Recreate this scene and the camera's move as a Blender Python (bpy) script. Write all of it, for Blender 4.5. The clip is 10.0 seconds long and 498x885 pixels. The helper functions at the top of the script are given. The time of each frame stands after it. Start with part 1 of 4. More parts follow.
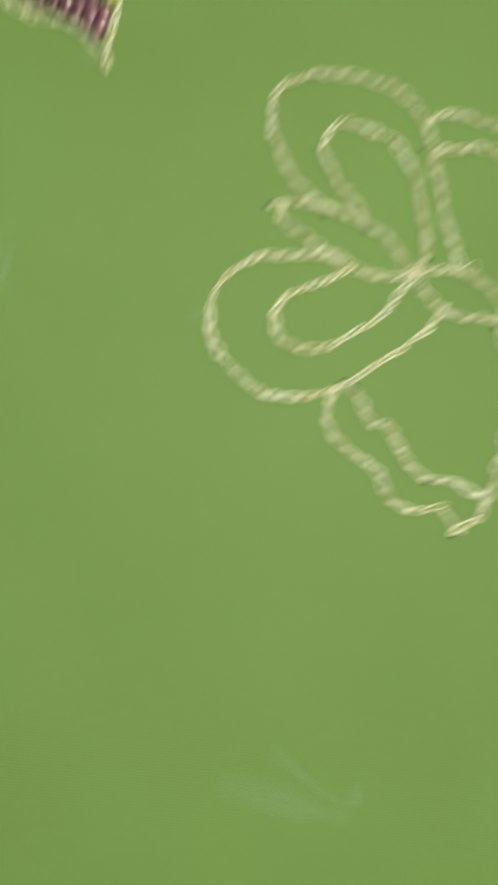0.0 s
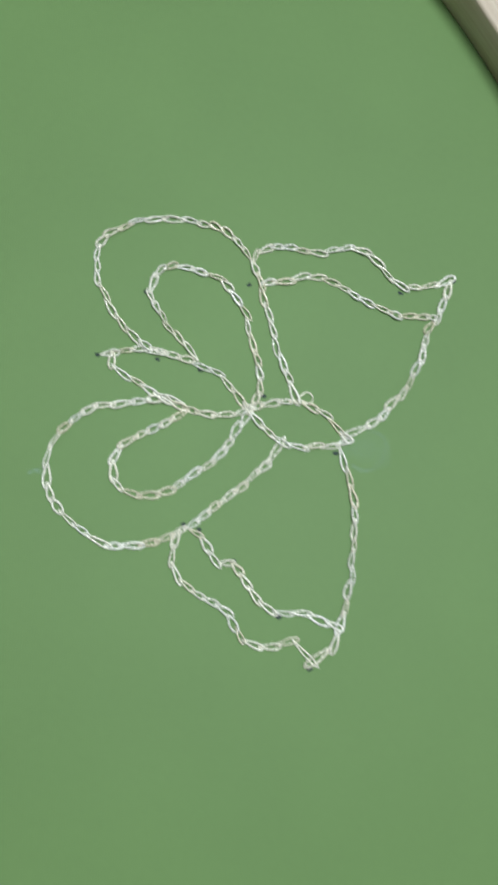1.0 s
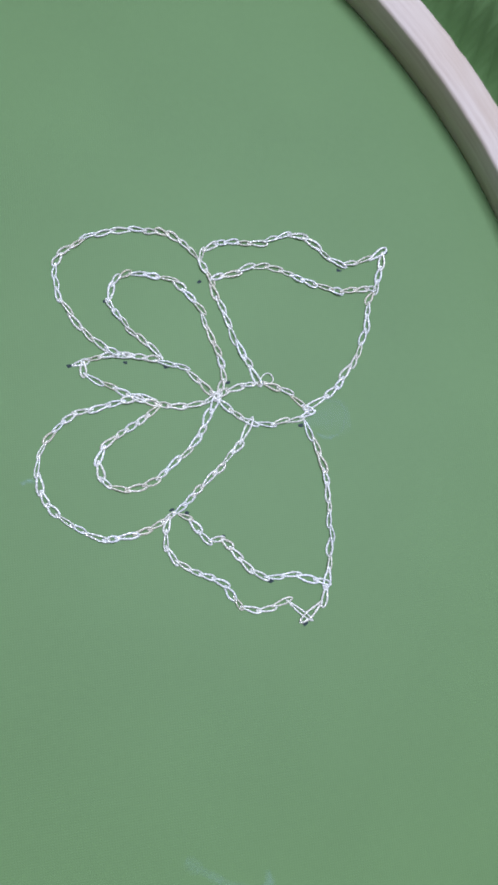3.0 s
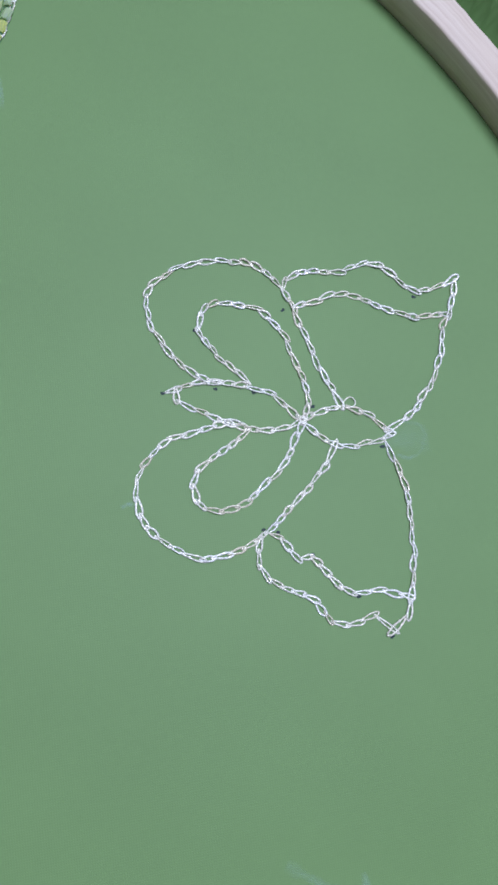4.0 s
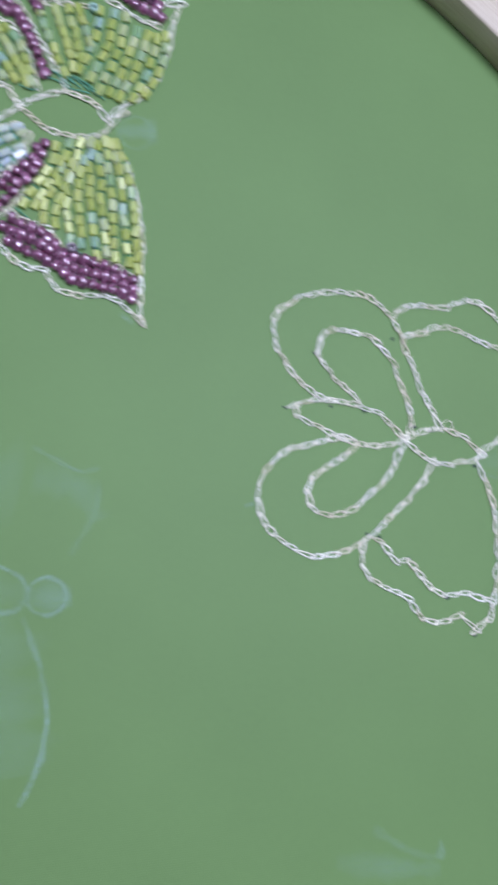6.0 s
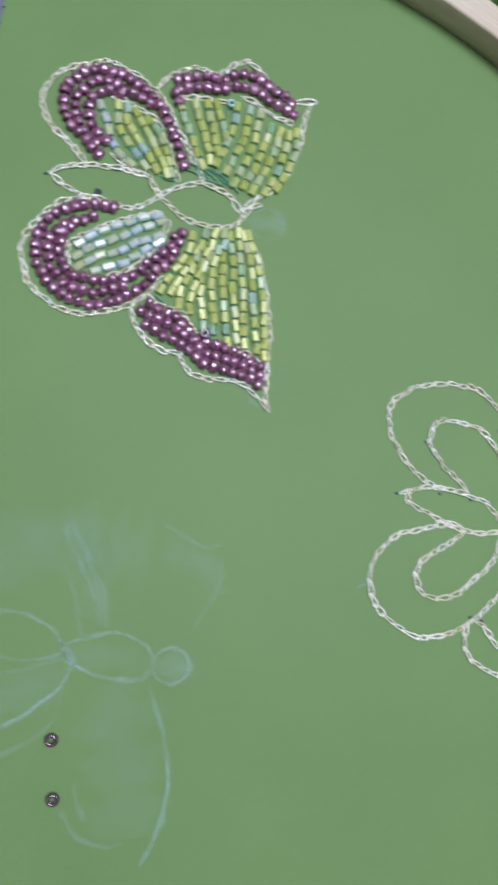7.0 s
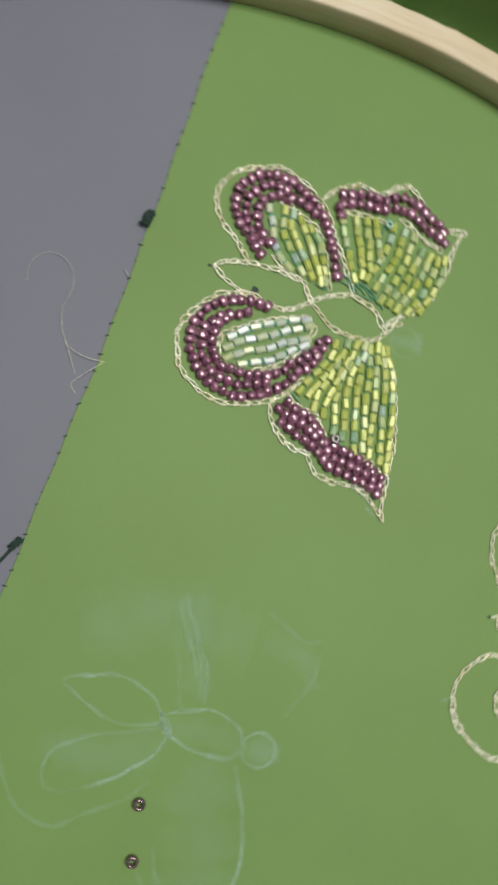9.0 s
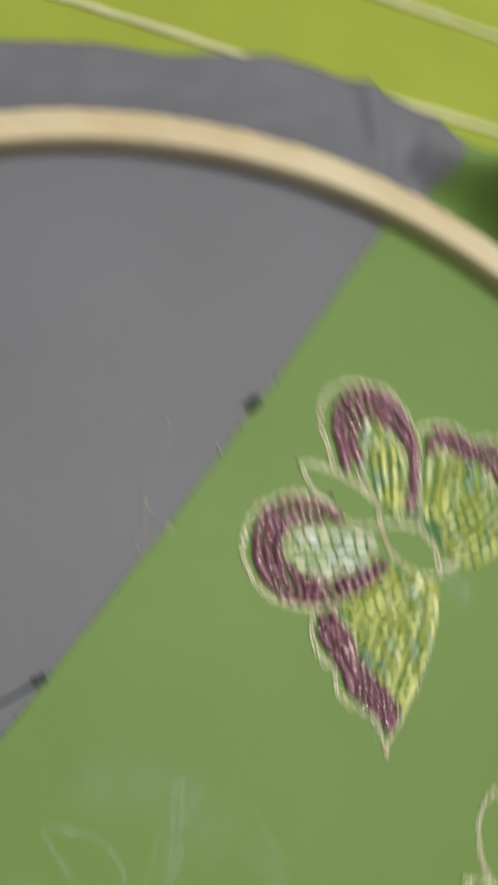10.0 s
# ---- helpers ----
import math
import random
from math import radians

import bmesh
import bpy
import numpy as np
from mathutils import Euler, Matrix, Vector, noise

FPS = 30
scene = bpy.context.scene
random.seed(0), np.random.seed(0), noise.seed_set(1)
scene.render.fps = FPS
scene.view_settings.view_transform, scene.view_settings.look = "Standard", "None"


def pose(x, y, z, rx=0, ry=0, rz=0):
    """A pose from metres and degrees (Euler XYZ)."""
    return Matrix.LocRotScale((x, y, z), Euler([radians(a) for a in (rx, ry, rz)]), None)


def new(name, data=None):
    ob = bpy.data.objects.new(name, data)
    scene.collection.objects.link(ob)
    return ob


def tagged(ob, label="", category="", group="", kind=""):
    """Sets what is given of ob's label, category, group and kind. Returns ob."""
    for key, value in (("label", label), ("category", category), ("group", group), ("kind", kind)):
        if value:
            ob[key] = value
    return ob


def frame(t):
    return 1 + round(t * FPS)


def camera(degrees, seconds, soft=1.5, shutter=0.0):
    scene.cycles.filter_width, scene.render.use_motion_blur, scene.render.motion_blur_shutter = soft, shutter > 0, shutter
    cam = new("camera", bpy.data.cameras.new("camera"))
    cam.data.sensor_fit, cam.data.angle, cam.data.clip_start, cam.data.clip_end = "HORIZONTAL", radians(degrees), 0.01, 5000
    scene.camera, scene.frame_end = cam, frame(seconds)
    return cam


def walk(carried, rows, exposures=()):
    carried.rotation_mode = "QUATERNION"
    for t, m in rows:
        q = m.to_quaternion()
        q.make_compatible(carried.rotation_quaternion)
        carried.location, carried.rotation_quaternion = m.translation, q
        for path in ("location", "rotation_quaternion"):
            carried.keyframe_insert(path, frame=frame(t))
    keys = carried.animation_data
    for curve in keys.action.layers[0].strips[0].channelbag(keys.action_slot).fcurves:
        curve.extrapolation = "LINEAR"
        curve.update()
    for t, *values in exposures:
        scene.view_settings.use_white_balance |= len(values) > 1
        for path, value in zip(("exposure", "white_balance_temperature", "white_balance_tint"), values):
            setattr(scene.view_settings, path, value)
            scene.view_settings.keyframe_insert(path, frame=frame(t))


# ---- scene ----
MM = 0.001
cam = camera(33.0, 10.0, soft=2.9, shutter=1.0)
# seconds, x y z in millimetres above the cloth, then the turns in degrees
PATH = [
    (0, 25.0, -58.7, 108.2, 6.5, -6.8, 6.9),
    (0.1, 31.55, -54.04, 114.32, 5.92, -5.25, 6.56),
    (0.2, 36.28, -50.32, 112.21, 6.14, -5.67, 6.69),
    (0.3, 38.98, -49.07, 109.55, 7.00, -6.14, 6.11),
    (0.5, 43.46, -47.48, 110.49, 8.34, -6.87, 4.62),
    (0.7, 44.89, -47.89, 114.52, 9.03, -7.20, 2.62),
    (1, 42.72, -42.85, 113.23, 9.44, -6.97, 1.68),
    (1.2, 41.98, -42.19, 111.49, 9.49, -7.20, 1.44),
    (1.5, 45.07, -43.46, 109.21, 9.51, -6.65, -0.59),
    (1.7, 45.61, -44.66, 109.26, 9.93, -6.82, -4.22),
    (2, 49.30, -40.75, 113.34, 8.59, -7.24, -4.63),
    (2.2, 46.55, -39.98, 114.75, 8.63, -7.89, -5.84),
    (2.5, 38.59, -42.12, 115.94, 8.50, -9.05, -6.23),
    (2.7, 39.87, -44.14, 118.78, 9.24, -8.38, -6.50),
    (3.8, 30.05, -42.57, 126.48, 9.22, -8.39, -7.75),
    (4, 24.99, -39.59, 126.53, 9.32, -8.71, -7.78),
    (4.5, 26.07, -42.35, 128.62, 9.32, -8.89, -7.61),
    (4.7, 26.92, -43.34, 128.73, 8.92, -8.67, -8.01),
    (5, 22.57, -44.21, 126.83, 8.72, -8.86, -7.59),
    (5.2, 19.94, -42.94, 128.28, 8.93, -8.80, -7.23),
    (6.3, -0.79, -32.93, 143.34, 7.81, -8.23, -3.08),
    (6.5, -5.62, -28.97, 143.69, 7.62, -8.36, -2.67),
    (7, -14.47, -23.47, 147.89, 8.00, -8.35, -1.22),
    (7.2, -18.02, -23.06, 145.83, 7.94, -8.47, -0.45),
    (7.5, -22.29, -20.85, 142.77, 7.79, -8.47, 0.03),
    (7.7, -22.79, -18.84, 144.93, 7.61, -8.29, 0.29),
    (8, -27.50, -17.14, 145.51, 7.72, -8.13, 0.57),
    (8.2, -29.72, -16.39, 147.43, 7.89, -8.13, 0.91),
    (8.5, -36.06, -13.82, 150.65, 7.61, -8.26, 3.05),
    (8.7, -36.79, -14.56, 150.81, 8.03, -8.21, 4.92),
    (9, -38.62, -10.92, 154.75, 7.64, -9.43, 8.09),
    (9.2, -39.93, -11.64, 155.89, 8.42, -9.94, 11.48),
    (9.5, -39.66, -4.80, 159.84, 7.77, -10.67, 14.86),
    (9.7, -46.20, -0.37, 157.43, 8.15, -10.90, 16.64),
    (9.8, -48.92, 0.87, 156.88, 8.78, -11.29, 19.07),
    (9.9, -53.50, 4.62, 158.34, 8.62, -11.69, 22.54),
    (10, -60.56, 8.26, 160.48, 8.50, -12.44, 25.38),
]
EXPOSURES = [
    (0.0, 0.03, 8300, -16), (0.5, -0.02, 7700, -16), (1.0, -0.06, 5600, 6), (1.5, -0.02, 5050, 22), (2.5, 0.0, 4950, 26),
    (4.0, 0.0, 4950, 26), (5.0, 0.0, 4950, 26), (6.5, 0.0, 5250, 20), (7.5, -0.02, 5550, 15), (8.5, -0.03, 6150, 6),
    (9.0, -0.07, 6750, 4), (10.0, -0.12, 7300, 2),
]
walk(cam, [(t, pose(x * MM, y * MM, z * MM, rx, ry, rz)) for t, x, y, z, rx, ry, rz in PATH], EXPOSURES)

# ---- light: one overhead lamp, itself unseen, in a made-up grey room ----
LAMP = (0.38, 0.36, 2.36)
world = bpy.data.worlds.new("world")
scene.world = world
world.use_nodes = True
world.node_tree.nodes["Background"].inputs[0].default_value = (0.75, 0.85, 1.0, 1)
world.node_tree.nodes["Background"].inputs[1].default_value = 0.05
# area light added overhead, placed to suit the bead and cloth highlights
lamp_data = bpy.data.lights.new("key_light", "AREA")
lamp_data.shape, lamp_data.size, lamp_data.size_y = "RECTANGLE", 1.05, 0.95
lamp_data.energy = 63.5
lamp_data.color = (1.0, 0.97, 0.92)
new("key_light", lamp_data).matrix_world = pose(LAMP[0], LAMP[1], LAMP[2] - 0.03)

# ---- materials ----


def nodes_of(name):
    m = bpy.data.materials.new(name)
    m.use_nodes = True
    nt = m.node_tree
    return m, nt, nt.nodes["Principled BSDF"]


def add(nt, kind, **inputs):
    n = nt.nodes.new(kind)
    for k, v in inputs.items():
        n.inputs[k.replace("_", " ")].default_value = v
    return n


def ramp(nt, stops):
    n = nt.nodes.new("ShaderNodeValToRGB")
    e = n.color_ramp.elements
    while len(e) < len(stops):
        e.new(0.5)
    for el, (p, c) in zip(e, stops):
        el.position, el.color = p, (*c, 1)
    return n


def shade(c, k):
    return tuple(min(1.0, v * k) for v in c)


def cloth_mat(name, base, spread, weave, sheen=0.1, rough=0.8, weave_depth=0.12, gloss=0.25):
    """Woven cloth: broad unevenness, fine mottling and crossed threads as relief."""
    m, nt, p = nodes_of(name)
    co = nt.nodes.new("ShaderNodeTexCoord")
    big = add(nt, "ShaderNodeTexNoise", Scale=28.0, Detail=3.0)
    small = add(nt, "ShaderNodeTexNoise", Scale=900.0, Detail=4.0)
    blend = add(nt, "ShaderNodeMath")
    blend.operation = "MULTIPLY_ADD"
    blend.inputs[1].default_value = 0.3
    r = ramp(nt, [(0.3, shade(base, 1 - spread)), (0.55, base), (0.9, shade(base, 1 + spread))])
    waves = []
    for d in ("X", "Y"):
        w = add(nt, "ShaderNodeTexWave", Scale=weave, Distortion=0.6, Detail=1.0)
        w.bands_direction = d
        nt.links.new(co.outputs["Object"], w.inputs["Vector"])
        waves.append(w)
    mx = add(nt, "ShaderNodeMath")
    mx.operation = "MAXIMUM"
    bump = add(nt, "ShaderNodeBump", Strength=weave_depth, Distance=0.00008)
    nt.links.new(co.outputs["Object"], big.inputs["Vector"])
    nt.links.new(co.outputs["Object"], small.inputs["Vector"])
    nt.links.new(small.outputs["Fac"], blend.inputs[0])
    nt.links.new(big.outputs["Fac"], blend.inputs[2])
    nt.links.new(blend.outputs[0], r.inputs["Fac"])
    nt.links.new(r.outputs["Color"], p.inputs["Base Color"])
    nt.links.new(waves[0].outputs["Fac"], mx.inputs[0])
    nt.links.new(waves[1].outputs["Fac"], mx.inputs[1])
    nt.links.new(mx.outputs[0], bump.inputs["Height"])
    nt.links.new(bump.outputs[0], p.inputs["Normal"])
    p.inputs["Roughness"].default_value = rough
    p.inputs["Sheen Weight"].default_value = sheen
    p.inputs["Sheen Roughness"].default_value = 0.4
    p.inputs["Specular IOR Level"].default_value = gloss
    return m


def varied_mat(name, stops, rough, metallic, coat=0.0, rough_spread=0.1, grain=600.0, coat_rough=0.12, coat_ior=1.5, relief=0.0):
    """A material whose colour changes from piece to piece, with a little unevenness in each."""
    m, nt, p = nodes_of(name)
    info = nt.nodes.new("ShaderNodeObjectInfo")
    co = nt.nodes.new("ShaderNodeTexCoord")
    n = add(nt, "ShaderNodeTexNoise", Scale=grain, Detail=3.0)
    r = ramp(nt, stops)
    mixed = nt.nodes.new("ShaderNodeMix")
    mixed.data_type, mixed.blend_type = "RGBA", "MULTIPLY"
    g = ramp(nt, [(0.3, (0.72, 0.72, 0.72)), (0.7, (1, 1, 1))])
    mixed.inputs["Factor"].default_value = 0.8
    rr = add(nt, "ShaderNodeMapRange")
    rr.inputs["To Min"].default_value, rr.inputs["To Max"].default_value = rough - rough_spread / 2, rough + rough_spread
    nt.links.new(co.outputs["Object"], n.inputs["Vector"])
    nt.links.new(info.outputs["Random"], r.inputs["Fac"])
    nt.links.new(n.outputs["Fac"], g.inputs["Fac"])
    nt.links.new(n.outputs["Fac"], rr.inputs["Value"])
    nt.links.new(r.outputs["Color"], mixed.inputs["A"])
    nt.links.new(g.outputs["Color"], mixed.inputs["B"])
    nt.links.new(mixed.outputs["Result"], p.inputs["Base Color"])
    nt.links.new(rr.outputs["Result"], p.inputs["Roughness"])
    p.inputs["Metallic"].default_value = metallic
    p.inputs["Coat Weight"].default_value = coat
    p.inputs["Coat Roughness"].default_value = coat_rough
    p.inputs["Coat IOR"].default_value = coat_ior
    if relief:
        bump = add(nt, "ShaderNodeBump", Strength=relief, Distance=0.0001)
        nt.links.new(n.outputs["Fac"], bump.inputs["Height"])
        nt.links.new(bump.outputs[0], p.inputs["Normal"])
    return m


def wood_mat():
    m, nt, p = nodes_of("hoop_wood")
    uv = nt.nodes.new("ShaderNodeUVMap")
    mp = add(nt, "ShaderNodeMapping", Scale=(60.0, 1600.0, 1.0))
    grain = add(nt, "ShaderNodeTexNoise", Scale=1.0, Detail=6.0, Roughness=0.65)
    mp2 = add(nt, "ShaderNodeMapping", Scale=(35.0, 60.0, 1.0))
    blotch = add(nt, "ShaderNodeTexNoise", Scale=1.0, Detail=3.0)
    r = ramp(nt, [(0.3, (0.54, 0.45, 0.335)), (0.5, (0.62, 0.54, 0.42)), (0.75, (0.68, 0.61, 0.49))])
    mixed = nt.nodes.new("ShaderNodeMix")
    mixed.data_type, mixed.blend_type = "RGBA", "MULTIPLY"
    mixed.inputs["Factor"].default_value = 0.8
    g = ramp(nt, [(0.35, (0.86, 0.78, 0.69)), (0.62, (1, 1, 1))])
    bump = add(nt, "ShaderNodeBump", Strength=0.2, Distance=0.0002)
    for a in (mp, mp2):
        nt.links.new(uv.outputs[0], a.inputs["Vector"])
    nt.links.new(mp.outputs[0], grain.inputs["Vector"])
    nt.links.new(mp2.outputs[0], blotch.inputs["Vector"])
    nt.links.new(grain.outputs["Fac"], r.inputs["Fac"])
    nt.links.new(blotch.outputs["Fac"], g.inputs["Fac"])
    nt.links.new(r.outputs["Color"], mixed.inputs["A"])
    nt.links.new(g.outputs["Color"], mixed.inputs["B"])
    nt.links.new(mixed.outputs["Result"], p.inputs["Base Color"])
    nt.links.new(grain.outputs["Fac"], bump.inputs["Height"])
    nt.links.new(bump.outputs[0], p.inputs["Normal"])
    p.inputs["Roughness"].default_value = 0.62
    return m


def chalk_mat(name, strength, low=0.42, high=0.62):
    """Rubbed chalk: grains that let the cloth show between them."""
    m, nt, p = nodes_of(name)
    co = nt.nodes.new("ShaderNodeTexCoord")
    a = add(nt, "ShaderNodeTexNoise", Scale=1700.0, Detail=3.0)
    b = add(nt, "ShaderNodeTexNoise", Scale=140.0, Detail=2.0)
    mul = add(nt, "ShaderNodeMath")
    mul.operation = "MULTIPLY"
    rr = add(nt, "ShaderNodeMapRange")
    rr.inputs["From Min"].default_value, rr.inputs["From Max"].default_value = low * 0.5, high * 0.55
    rr.inputs["To Min"].default_value, rr.inputs["To Max"].default_value = 0.04 * strength, strength
    for n in (a, b):
        nt.links.new(co.outputs["Object"], n.inputs["Vector"])
    nt.links.new(a.outputs["Fac"], mul.inputs[0])
    nt.links.new(b.outputs["Fac"], mul.inputs[1])
    nt.links.new(mul.outputs[0], rr.inputs["Value"])
    # thins out towards the rim of each stroke
    uv = nt.nodes.new("ShaderNodeUVMap")
    sep = nt.nodes.new("ShaderNodeSeparateXYZ")
    nt.links.new(uv.outputs[0], sep.inputs[0])
    soft = None
    for axis in ("X", "Y"):
        wave = add(nt, "ShaderNodeMath")
        wave.operation = "MULTIPLY"
        wave.inputs[1].default_value = math.pi
        sine = add(nt, "ShaderNodeMath")
        sine.operation = "SINE"
        power = add(nt, "ShaderNodeMath")
        power.operation = "POWER"
        power.inputs[1].default_value = 0.25 if axis == "X" else 1.2
        nt.links.new(sep.outputs[axis], wave.inputs[0])
        nt.links.new(wave.outputs[0], sine.inputs[0])
        nt.links.new(sine.outputs[0], power.inputs[0])
        if soft is None:
            soft = power
        else:
            both = add(nt, "ShaderNodeMath")
            both.operation = "MULTIPLY"
            nt.links.new(soft.outputs[0], both.inputs[0])
            nt.links.new(power.outputs[0], both.inputs[1])
            soft = both
    alpha = add(nt, "ShaderNodeMath")
    alpha.operation = "MULTIPLY"
    nt.links.new(rr.outputs["Result"], alpha.inputs[0])
    nt.links.new(soft.outputs[0], alpha.inputs[1])
    nt.links.new(alpha.outputs[0], p.inputs["Alpha"])
    p.inputs["Base Color"].default_value = (0.48, 0.68, 0.61, 1)
    p.inputs["Roughness"].default_value = 0.95
    return m


def plain_mat(name, base, rough, spread=0.06, scale=6.0):
    m, nt, p = nodes_of(name)
    co = nt.nodes.new("ShaderNodeTexCoord")
    n = add(nt, "ShaderNodeTexNoise", Scale=scale, Detail=5.0)
    r = ramp(nt, [(0.3, shade(base, 1 - spread)), (0.7, shade(base, 1 + spread))])
    nt.links.new(co.outputs["Object"], n.inputs["Vector"])
    nt.links.new(n.outputs["Fac"], r.inputs["Fac"])
    nt.links.new(r.outputs["Color"], p.inputs["Base Color"])
    p.inputs["Roughness"].default_value = rough
    return m


GREEN = cloth_mat("green_silk", (0.140, 0.236, 0.074), 0.07, 900.0, rough=0.55, gloss=0.24)
GREY = cloth_mat("grey_silk", (0.146, 0.151, 0.200), 0.06, 900.0, rough=0.55, gloss=0.24)
LIME = cloth_mat("lime_cotton", (0.295, 0.36, 0.064), 0.12, 420.0, rough=0.9, weave_depth=0.5)
CREAM = cloth_mat("cream_thread", (0.62, 0.62, 0.42), 0.15, 700.0, rough=0.8)
SILVER = varied_mat("silver_thread", [(0.0, (0.80, 0.74, 0.52)), (0.3, (0.92, 0.88, 0.68)), (0.65, (0.96, 0.94, 0.78)), (1.0, (0.97, 0.96, 0.86))], 0.2, 0.25, coat=1.0, coat_ior=1.8, rough_spread=0.3, grain=4200.0, relief=0.5)
PURPLE = varied_mat("purple_pearl", [(0.0, (0.205, 0.070, 0.138)), (0.5, (0.262, 0.098, 0.182)), (1.0, (0.335, 0.140, 0.245))], 0.34, 0.25, coat=1.0, coat_rough=0.08, coat_ior=1.85)
CUT = varied_mat("lined_green_glass", [(0.0, (0.42, 0.52, 0.12)), (0.2, (0.52, 0.62, 0.15)), (0.42, (0.62, 0.70, 0.20)), (0.62, (0.50, 0.62, 0.15)), (0.78, (0.62, 0.72, 0.36)), (0.92, (0.34, 0.56, 0.30)), (1.0, (0.45, 0.66, 0.58))], 0.3, 0.0, rough_spread=0.1)
CUT_PALE = varied_mat("lined_pale_glass", [(0.0, (0.60, 0.70, 0.34)), (0.35, (0.66, 0.78, 0.56)), (0.7, (0.70, 0.82, 0.72)), (1.0, (0.60, 0.76, 0.76))], 0.26, 0.0, rough_spread=0.1)
for glassy, level, tint in ((CUT, 0.85, (1.0, 0.99, 0.66, 1)), (CUT_PALE, 1.0, (1.0, 1.0, 0.92, 1))):
    shader = glassy.node_tree.nodes["Principled BSDF"]
    shader.inputs["Specular IOR Level"].default_value = level
    shader.inputs["Specular Tint"].default_value = tint
    shader.inputs["Subsurface Weight"].default_value = 0.8
    shader.inputs["Alpha"].default_value = 0.82
    shader.inputs["Subsurface Radius"].default_value = (1.0, 1.0, 0.5)
    shader.inputs["Subsurface Scale"].default_value = 0.0016
pearl = PURPLE.node_tree.nodes["Principled BSDF"]
pearl.inputs["Subsurface Weight"].default_value = 0.8
pearl.inputs["Alpha"].default_value = 0.86
pearl.inputs["Subsurface Radius"].default_value = (1.0, 0.5, 0.8)
pearl.inputs["Subsurface Scale"].default_value = 0.0016
DARK_BEAD = varied_mat("dark_glass_bead", [(0.0, (0.10, 0.065, 0.08)), (1.0, (0.15, 0.10, 0.115))], 0.2, 0.5, coat=0.6)
CLEAR_BEAD = varied_mat("silver_grey_bead", [(0.0, (0.26, 0.21, 0.25)), (1.0, (0.34, 0.29, 0.33))], 0.25, 0.5)
TEAL_BEAD = varied_mat("pale_teal_bead", [(0.0, (0.36, 0.56, 0.48)), (1.0, (0.44, 0.62, 0.55))], 0.25, 0.2)
DARK_THREAD = plain_mat("dark_green_thread", (0.012, 0.035, 0.028), 0.8, 0.3, 800.0)
INK = plain_mat("dark_ink", (0.012, 0.028, 0.022), 0.7, 0.3, 900.0)
LINT = plain_mat("white_lint", (0.62, 0.60, 0.50), 0.6, 0.1, 600.0)
# fill colours for the gaps between beads; the plum paints their shade
PLUM_GAP = plain_mat("plum_gap_shade", (0.19, 0.07, 0.125), 0.6, 0.2, 900.0)
GREEN_GAP = plain_mat("green_gap_fill", (0.085, 0.235, 0.105), 0.6, 0.2, 900.0)
GREEN_THREAD = plain_mat("teal_sewing_thread", (0.10, 0.30, 0.19), 0.6, 0.2, 900.0)
WOOD = wood_mat()
CHALK = chalk_mat("rubbed_chalk", 0.48, 0.22, 0.8)
CHALK_FAINT = chalk_mat("faint_chalk", 0.27, 0.2, 0.85)
CHALK_SOFT = chalk_mat("soft_chalk", 0.27, 0.0, 1.1)
CHALK_DUST = chalk_mat("chalk_dust", 0.17, 0.0, 1.2)
# tones of the unseen room, set for how much light it bounces back
BOUNCE_GREY = plain_mat("bounce_grey", (0.39, 0.395, 0.395), 0.85, 0.03, 2.0)
BOUNCE_BROWN = plain_mat("bounce_brown", (0.24, 0.22, 0.19), 0.5, 0.12, 5.0)

# ---- helpers for meshes ----


def part(name, bm, material, parent=None, label="", smooth=True):
    me = bpy.data.meshes.new(name)
    bm.to_mesh(me)
    bm.free()
    me.materials.append(material)
    if smooth:
        me.polygons.foreach_set("use_smooth", [True] * len(me.polygons))
    ob = new(name, me)
    ob.parent = parent
    if label:
        ob["label"] = label
    return ob


def piece(name, me, parent, m):
    """One more object on a shared mesh."""
    ob = new(name, me)
    ob.parent = parent
    ob.matrix_basis = m
    return ob


def mesh_of(name, bm, material, smooth=True):
    me = bpy.data.meshes.new(name)
    bm.to_mesh(me)
    bm.free()
    me.materials.append(material)
    if smooth:
        me.polygons.foreach_set("use_smooth", [True] * len(me.polygons))
    return me


def spline(points, step):
    """Even steps along a smooth line through the points; returns places and headings."""
    p = [Vector((*q, 0.0)) if len(q) == 2 else Vector(q) for q in points]
    p = [p[0] * 2 - p[1]] + p + [p[-1] * 2 - p[-2]]
    fine = []
    for i in range(1, len(p) - 2):
        a, b, c, d = p[i - 1:i + 3]
        for k in range(14):
            u = k / 14
            fine.append(0.5 * (2 * b + (c - a) * u + (2 * a - 5 * b + 4 * c - d) * u * u + (3 * b - a - 3 * c + d) * u ** 3))
    fine.append(p[-2])
    run = [0.0]
    for a, b in zip(fine, fine[1:]):
        run.append(run[-1] + (b - a).length)
    count = max(1, round(run[-1] / step))
    out, j = [], 0
    for k in range(count + 1):
        s = run[-1] * k / count
        while j < len(run) - 2 and run[j + 1] < s:
            j += 1
        u = (s - run[j]) / max(run[j + 1] - run[j], 1e-9)
        out.append(fine[j].lerp(fine[j + 1], u))
    return out


